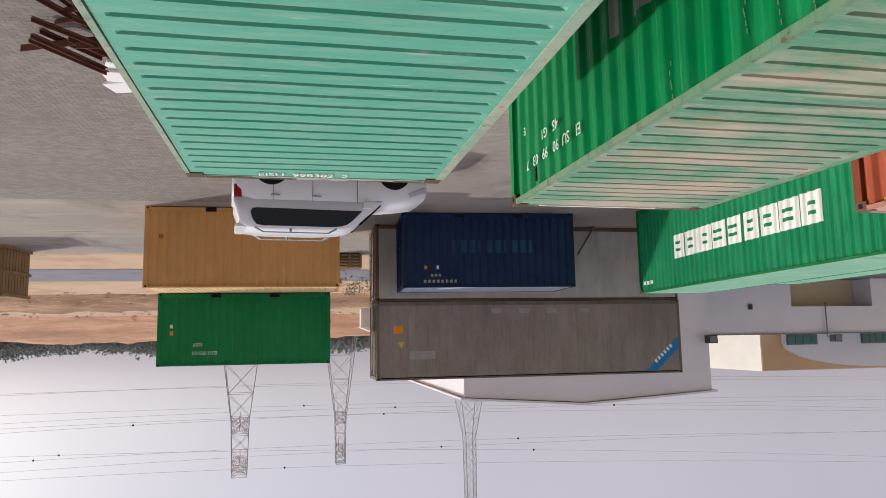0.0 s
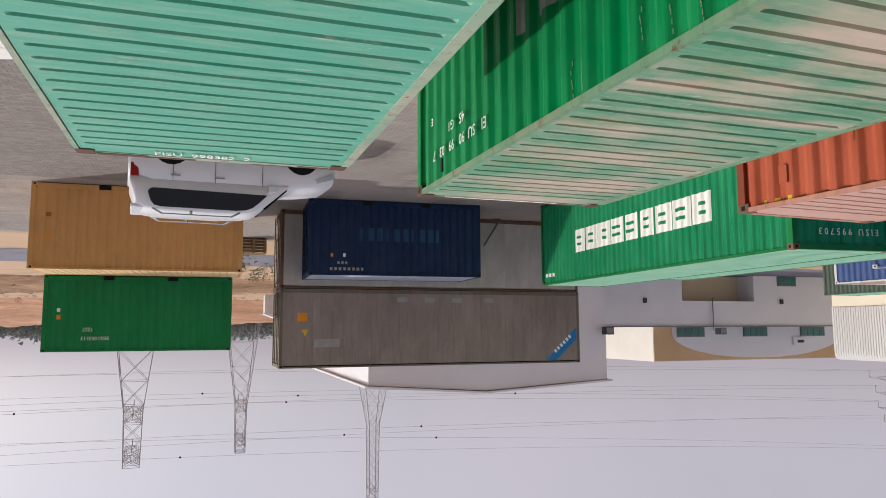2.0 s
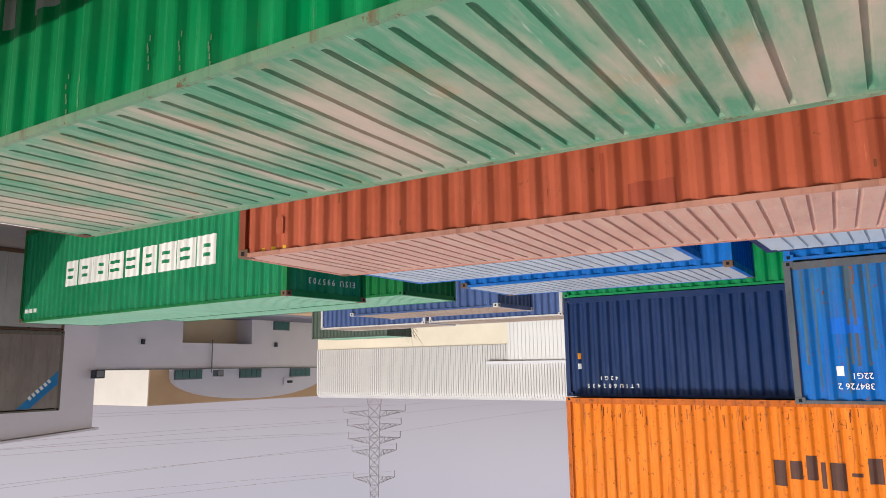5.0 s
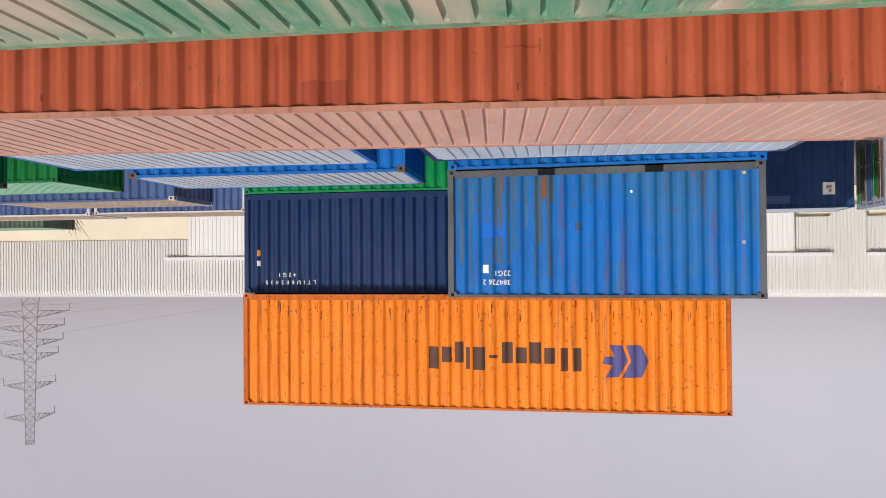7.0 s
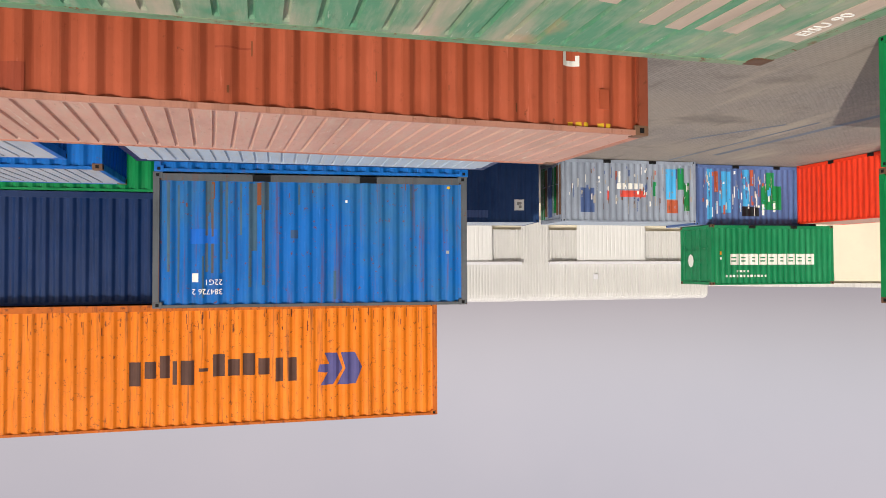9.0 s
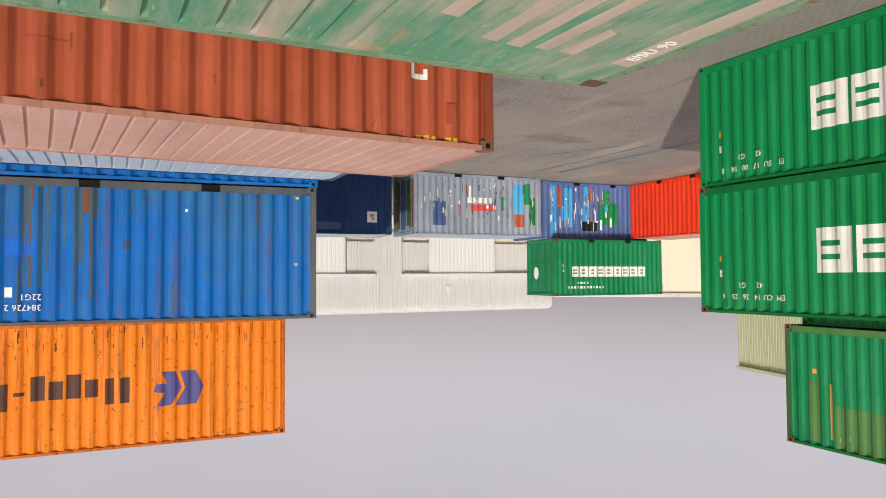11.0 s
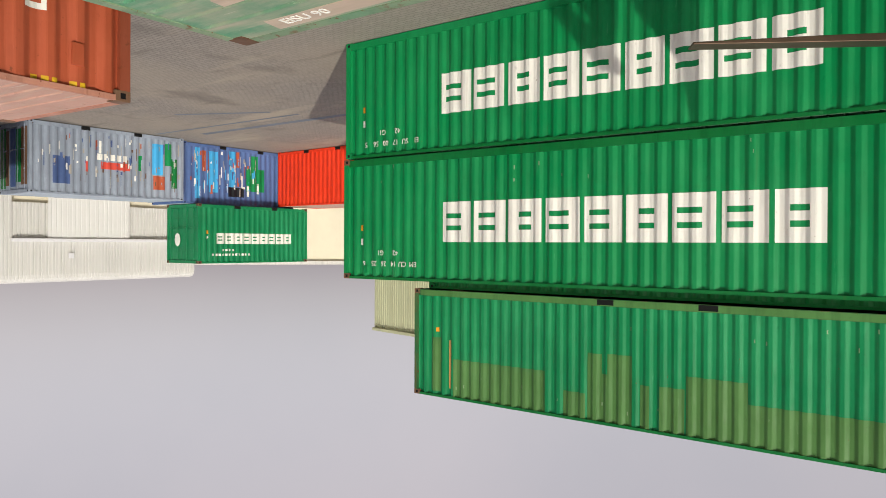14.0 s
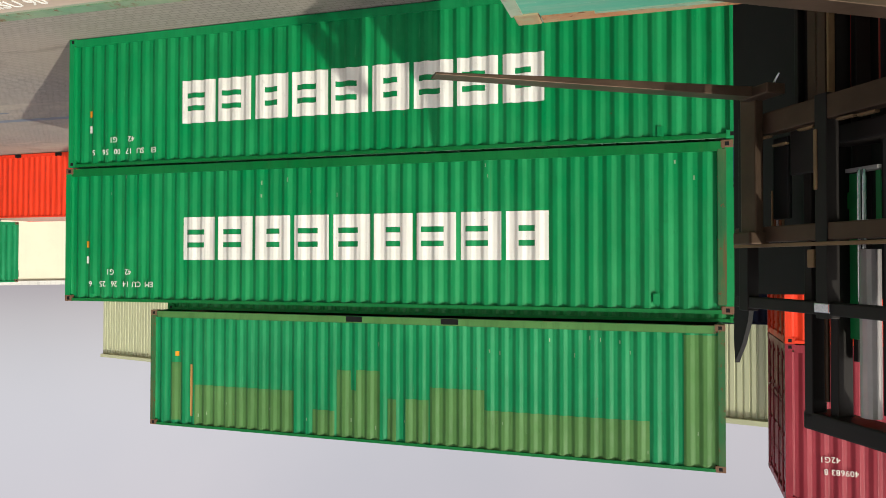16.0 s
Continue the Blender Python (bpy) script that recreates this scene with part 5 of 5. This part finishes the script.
            rim = Soup().bar((0, s * 0.1, 0), (0, s * 0.13, 0), 0.44, 12)
            rim.done("rim", CHROME, wheel)
            Soup().bar((0, -0.1 * s, 0), (0, 0.126 * s, 0), 0.8, 20).done("wheel_arch", TYRE, wheel)
    ws = [(-1.14, 1.12), (-0.6, 1.6)]
    verts = [(ws[0][0] - 0.02, -0.74, 1.14), (ws[0][0] - 0.02, 0.74, 1.14), (ws[1][0] - 0.06, 0.62, 1.62), (ws[1][0] - 0.06, -0.62, 1.62)]
    finish("windscreen", verts + [(x + 0.03, y, z - 0.05) for x, y, z in verts], [(0, 1, 2, 3), (7, 6, 5, 4), (0, 4, 5, 1), (1, 5, 6, 2), (2, 6, 7, 3), (3, 7, 4, 0)], CARG, car)
    Soup().box(1.9, 2.24, -0.62, 0.62, 1.63, 1.72).done("roof_spoiler", CARW, car, bevel=0.04)
    return car


suv(pose(-0.43, 17.95, 0, 0, 0, -6) @ Matrix.Diagonal((1, 1, 0.985, 1)))

# ---- scrap, sheets and crates on the paving ----
SCRAP = plain("rusted_scrap", (118, 72, 56), 0.8, 0.2, vary=0.4)
pile = empty("scrap_heap", pose(3.3, 10.35, 0.012), "heap of rusty steel angle bars", "scrap metal")
rnd = random.Random(11)
for i in range(20):
    px, py, ang = rnd.uniform(-0.75, 0.05), rnd.uniform(-1.3, 0.35), (114 if i % 4 else 12) + rnd.gauss(0, 14)
    ln, zz, tilt = rnd.uniform(0.7, 1.6), 0.04 + 0.02 * i, rnd.uniform(-8, 8)
    m = pose(px, py, zz - 0.03, 0, tilt * 0.4, ang)
    w = rnd.uniform(0.05, 0.1)
    Soup().prism([(0, 0), (w, 0), (w, 0.012), (0.012, 0.012), (0.012, w), (0, w)], "x", -ln / 2, ln / 2, m).done("steel_angle", SCRAP, pile)
FOAM = plain("white_foam", (232, 230, 226), 0.8, vary=0.06)
for i in range(4):
    sh = Soup().box(-0.35, 0.35, -0.22, 0.22, 0.0, 0.05).done("foam_sheet", FOAM, None, bevel=0.008)
    sh.matrix_basis = pose(2.86 + i * 0.05, 11.85 + 0.22 * i, 0.014 + 0.052 * (i % 2), 0, 0, 12 * i - 20)
    tagged(sh, "white foam sheet lying on the paving", "sheet", "foam sheets")
TIMBER = plain("weathered_timber", (150, 122, 86), 0.85, vary=0.4, scale=2, stretch=(1, 1, 0.3))
crate = empty("timber_crate", pose(14.7, 34.6, 0, 0, 0, 4), "large slatted timber crate with diagonal braces", "crate")
for i in range(16):
    Soup().box(-2.0 + i * 0.25, -1.8 + i * 0.25, -1.22, -1.19, 0.15, 2.1).done("board", TIMBER, crate)
for i in range(9):
    Soup().box(-2.03, -2.0, -1.2 + i * 0.27, -0.98 + i * 0.27, 0.15, 2.1).done("board", TIMBER, crate)
for zz in (0.0, 1.05, 2.05):
    Soup().box(-2.05, 2.05, -1.28, -1.22, zz, zz + 0.13).done("rail", TIMBER, crate)
    Soup().box(-2.1, -2.03, -1.28, 1.28, zz, zz + 0.13).done("rail", TIMBER, crate)
Soup().bar((-1.9, -1.27, 0.2), (0.2, -1.27, 2.0), 0.1).done("brace", TIMBER, crate)
Soup().bar((0.2, -1.27, 0.2), (1.9, -1.27, 2.0), 0.1).done("brace", TIMBER, crate)
Soup().box(-2.0, 2.0, -1.18, 1.2, 0.12, 2.05).done("lining", plain("dark_timber", (70, 56, 40), 0.9), crate)
pal = empty("pallet_stack", pose(-1.9, 35.9, 0), "stack of weathered timber pallets", "pallets")
for i in range(5):
    for q in range(6):
        Soup().box(-0.6, 0.6, -0.5 + q * 0.18, -0.38 + q * 0.18, 0.12 + i * 0.15, 0.145 + i * 0.15).done("board", TIMBER, pal)
    for xx in (-0.55, 0, 0.55):
        Soup().box(xx - 0.05, xx + 0.05, -0.5, 0.52, 0.0 + i * 0.15, 0.12 + i * 0.15).done("bearer", TIMBER, pal)
# leaning prop beside the stacks, and a small hut on the sand
prop = empty("steel_prop", pose(-10.65, 26.58, 0), "grey steel prop bar leaning beside the pale container", "prop")
Soup().bar((-0.36, 0, 0), (0.36, 0.04, 1.12), 0.07, 6).done("bar", METAL, prop)
Soup().bar((-0.36, 0, 0.02), (-0.1, 0.3, 0.02), 0.06, 6).done("foot", METAL, prop)
hut = empty("hut", pose(-8.2, 95, 0), "small white hut on the far sand", "hut")
Soup().box(-1.6, 1.6, -1.5, 1.5, 0, 2.4).done("wall", WHITEP, hut)
Soup().prism([(-1.8, 2.4), (1.8, 2.4), (0, 3.1)], "y", -1.7, 1.7).done("roof", GREYW, hut)
Soup().box(-0.4, 0.4, -1.54, -1.5, 0, 1.9).done("door", DARKW, hut)

# ---- lift truck with raised forks ----
MAST = plain("mast_black", (34, 30, 28), 0.55, 0.3, vary=0.4, scale=2)
MASTB = plain("mast_worn", (84, 66, 52), 0.5, 0.5, vary=0.5, scale=2)
FORK = plain("fork_steel", (96, 78, 64), 0.45, 0.6, vary=0.45, scale=2.5)
TRUCK = plain("truck_body", (44, 44, 46), 0.5, vary=0.2)
CYL = plain("cylinder_grey", (176, 172, 170), 0.35, 0.3, vary=0.2)
SHIELD = plain("shield_black", (26, 25, 25), 0.7, vary=0.3)
WORN = plain("worn_brown_steel", (136, 110, 80), 0.5, 0.4, vary=0.5, scale=3)
TRUCK_RED = plain("truck_red", (176, 48, 42), 0.45)
HGREEN = plain("hydraulic_green", (20, 120, 60), 0.4)
# local frame: forks point to +x, the mast stands at x = 0
lift = empty("lift_truck", pose(0.215, -6.72, 0.51, 0, 0, 149.2) @ Matrix.Diagonal((0.87, 0.87, 0.87, 1)), "black lift truck with a tall mast and raised forks", "lift truck")
fz = 2.74
for yy, ys in ((0.04, 0.16), (-2.225, -2.225)):
    Soup().prism([(0.0, fz), (2.2, fz + 0.03), (3.18, fz + 0.055), (3.18, fz + 0.075), (2.0, fz + 0.085), (0.0, fz + 0.1)], "y", yy - 0.09, yy + 0.09).done("fork", FORK, lift, bevel=0.006)
    Soup().box(-0.09, 0.0, ys - 0.12, ys + 0.11, fz + 0.02, 4.2).done("fork_shank", MASTB, lift, bevel=0.015)
    Soup().box(-0.14, 0.08, ys - 0.13, ys + 0.12, 4.12, 4.24).done("fork_hook", MASTB, lift, bevel=0.015)
    Soup().box(-0.1, 0.1, yy - 0.3, yy + 0.1, fz + 0.01, fz + 0.11).done("heel_plate", FORK, lift, bevel=0.012)
CW = 2.3
for zz, hh, mat in ((2.97, 0.21, MASTB), (4.07, 0.15, MASTB), (4.76, 0.11, MAST)):
    Soup().box(-0.24, -0.1, -CW, 0.5 if zz > 3.5 else 0.3, zz, zz + hh).done("carriage_bar", mat, lift, bevel=0.012)
Soup().box(-0.12, -0.08, -CW, 0.5, 4.235, 4.27).done("carriage_lip", WORN, lift, bevel=0.006)
for yy in (0.36, -0.7, -1.5, -2.1):
    Soup().box(-0.22, -0.09, yy - 0.07, yy + 0.07, 2.95, 4.9).done("carriage_upright", MAST, lift, bevel=0.01)
for base in (0.0, -1.45):
    for x0, y0, y1, top in ((-0.42, -0.29, -0.19, 5.86), (-0.5, -0.52, -0.42, 5.86), (-0.62, -0.62, -0.56, 5.3)):
        Soup().box(x0 - 0.08, x0 + 0.08, base + y0, base + y1, -0.35, top).done("mast_channel", MAST, lift, bevel=0.01)
    Soup().bar((-0.47, base - 0.33, 0.4), (-0.47, base - 0.33, 5.7), 0.05, 8).done("guide_rod", MASTB, lift)
    chain = Soup()
    for q in range(104):
        chain.box(-0.55, -0.5, base - 0.42 - 0.01 * (q % 2), base - 0.36 + 0.01 * (q % 2), 0.5 + q * 0.05, 0.54 + q * 0.05)
    chain.done("lift_chain", MASTB, lift)
    Soup().bar((-0.5, base - 0.8, 4.3), (-0.5, base - 0.8, 5.75), 0.17, 14).done("hydraulic_cylinder", CYL, lift, smooth=False)
    Soup().bar((-0.5, base - 0.69, 3.6), (-0.5, base - 0.69, 4.9), 0.04, 8).done("hydraulic_pipe", CHROME, lift)
    Soup().bar((-0.5, base - 0.745, 3.6), (-0.5, base - 0.745, 4.9), 0.04, 8).done("hydraulic_pipe", CHROME, lift)
    Soup().bar((-0.5, base - 0.96, 0.4), (-0.5, base - 0.96, 5.7), 0.05, 8).done("hose", TYRE, lift)
    Soup().box(-0.58, -0.53, base - 0.66, base - 0.535, 3.62, 5.1).done("green_bracket", HGREEN, lift, bevel=0.012)
    Soup().bar((-0.58, base - 0.55, 3.86), (-0.53, base - 0.55, 3.86), 0.16, 14).done("green_bracket", HGREEN, lift)
    Soup().box(-0.58, -0.53, base - 0.885, base - 0.835, 3.62, 4.05).done("green_bracket", HGREEN, lift)
    Soup().box(-0.6, -0.5, base - 0.88, base - 0.53, 3.575, 3.61).done("bracket_edge", CYL, lift)
# plates, shield and worn edges of the carriage
# Guard outline widened into black plates that stand in for shade behind it.
Soup().prism([(-0.3, 1.0), (1.5, 1.0), (1.5, 4.75), (1.52, 5.3), (1.5, 5.6), (1.36, 5.36), (1.26, 5.1), (1.2, 4.78), (-0.3, 4.72)], "x", -0.86, -0.8).done("guard_plate", SHIELD, lift)
Soup().box(-0.92, -0.87, -1.75, -0.2, 2.8, 4.75).done("guard_plate", SHIELD, lift, bevel=0.01)
Soup().box(-0.3, -0.25, -0.1, 0.12, 3.2, 4.0).done("carriage_plate", SHIELD, lift, bevel=0.02)
Soup().box(-0.27, -0.22, -0.56, -0.16, 3.18, 3.6).done("carriage_plate", MAST, lift, bevel=0.02)
for y0, y1, z0, z1, mat, part_name in ((-0.56, -0.34, 0.9, 2.93, MASTB, "carriage_upright"), (-0.47, -0.43, 1.0, 2.85, WORN, "worn_edge"), (-0.6, -0.575, 1.0, 2.9, WORN, "worn_edge"), (-0.22, -0.17, 1.0, 2.93, MAST, "carriage_upright"), (-0.665, -0.625, 3.25, 3.78, WORN, "worn_edge")):
    Soup().box(-0.34 if z0 < 3 else -0.12, -0.27 if z0 < 3 else -0.08, y0, y1, z0, z1).done(part_name, mat, lift, bevel=0.008)
for y0, y1, z0, z1 in ((-0.3, -0.12, 2.0, 2.78), (-0.85, -0.61, 1.9, 2.8)):
    Soup().box(-0.84, -0.79, y0, y1, z0, z1).done("bonnet_panel", TRUCK_RED, lift, bevel=0.01)
for q, mat in enumerate((WORN, RUSTM, CYL, RUSTM, WORN)):
    Soup().bar((-0.6, 0.57 - q * 0.04, 3.66), (-0.6, 0.57 - q * 0.04, 4.05), 0.028, 6).done("hose", mat, lift)
for y0, zz in ((0.05, 3.2), (-0.18, 3.3), (-0.52, 3.21), (-0.98, 3.2), (-1.2, 3.21)):
    Soup().box(-0.13, -0.085, y0 - 0.09, y0 + 0.09, zz, zz + 0.02).done("worn_edge", WORN, lift)
Soup().box(-0.13, -0.085, -0.79, -0.61, 4.765, 4.85).done("bracket", CHROME, lift, bevel=0.01)
Soup().box(-0.13, -0.08, -0.62, -0.54, 4.3, 4.46).done("bracket", WORN, lift, bevel=0.01)
Soup().bar((0.02, -0.33, fz - 0.06), (0.0, -0.2, fz + 0.04), 0.022, 6).done("lock_pin", CHROME, lift)
for zz in (1.0, 3.2, 5.8):
    Soup().box(-0.66, -0.34, -2.15, -0.17, zz, zz + 0.17).done("cross_member", MAST, lift, bevel=0.02)
# Tall dark box added to fill the shaded space behind the mast.
Soup().box(-1.3, -0.95, -2.5, -0.1, -0.2, 3.7).done("engine_housing", MAST, lift, bevel=0.04)
Soup().box(-3.6, -1.32, -2.2, -0.3, -0.1, 1.5).done("chassis", TRUCK, lift, bevel=0.06)
Soup().prism([(-4.2, -0.1), (-4.2, 1.7), (-3.2, 1.9), (-3.0, -0.1)], "y", -2.1, -0.4).done("counterweight", TRUCK, lift, bevel=0.08)
for xx in (-2.6, -1.1):
    for yy in (-2.0, -0.5):
        Soup().bar((xx, yy, 1.5), (xx, yy, 3.0), 0.09).done("cab_post", TRUCK, lift)
Soup().box(-2.7, -1.0, -2.1, -0.4, 3.0, 3.08).done("cab_roof", TRUCK, lift, bevel=0.02)
for xx in (-1.2, -3.5):
    for yy in (-2.25, -0.25):
        Soup().bar((xx, yy - 0.2, -0.1), (xx, yy + 0.2, -0.1), 1.1, 20).done("tyre", TYRE, lift)

# ---- block paving beside the mint-roofed container, the nearest stretch ----
def paver_material():
    n = Nodes("paving_block", 0.85)
    info = n.t.nodes.new("ShaderNodeObjectInfo")
    geo = n.t.nodes.new("ShaderNodeNewGeometry")
    add = n.t.nodes.new("ShaderNodeMath")
    add.operation = "ADD"
    n.put(info.outputs["Random"], add.inputs[0])
    n.put(geo.outputs["Random Per Island"], add.inputs[1])
    c = n.mix(n.ramp(add.outputs[0], 0.2, 1.6), lin(150, 142, 134), lin(126, 118, 111))
    c = n.mix(n.ramp(n.noise(0.5, (1, 1, 1), 5), 0.45, 0.7, 0, 0.4), c, lin(112, 104, 99))
    c = n.mix(n.ramp(n.noise(14, (1, 1, 1), 5), 0.5, 0.8, 0, 0.4), c, lin(90, 84, 80))
    n.color(c)
    n.bump(n.noise(40, (1, 1, 1), 3), 0.3, 0.004)
    return n.m


PAVER = paver_material()
paving = empty("pavement", pose(0, 0, 0), "grey concrete block paving with open joints", "pavement", kind="structure")
block = Soup().prism([(-0.097, -0.047), (0.097, -0.047), (0.097, 0.047), (-0.097, 0.047)], "z", -0.01, 0.006)
block_mesh = bpy.data.meshes.new("paving_block")
block_mesh.from_pydata(block.v, [], block.f)
block_mesh.materials.append(PAVER)
rest = Soup()
made = 0
for row in range(165):
    for col in range(46):
        x, y = 1.9 + col * 0.2 + (0.1 if row % 2 else 0), 6.5 + row * 0.1
        tilt = 0.002 * noise.noise((x * 3, y * 3, 1))
        if 8.0 < y < 9.6 and x < 5.6 and made < 300:
            ob = new("paving_block", block_mesh)
            ob.parent = paving
            ob.matrix_basis = pose(x, y, tilt)
            made += 1
        else:
            rest.box(x - 0.097, x + 0.097, y - 0.047, y + 0.047, -0.01, 0.006 + tilt)
tagged(rest.done("paving_field", PAVER, paving), kind="stuff")
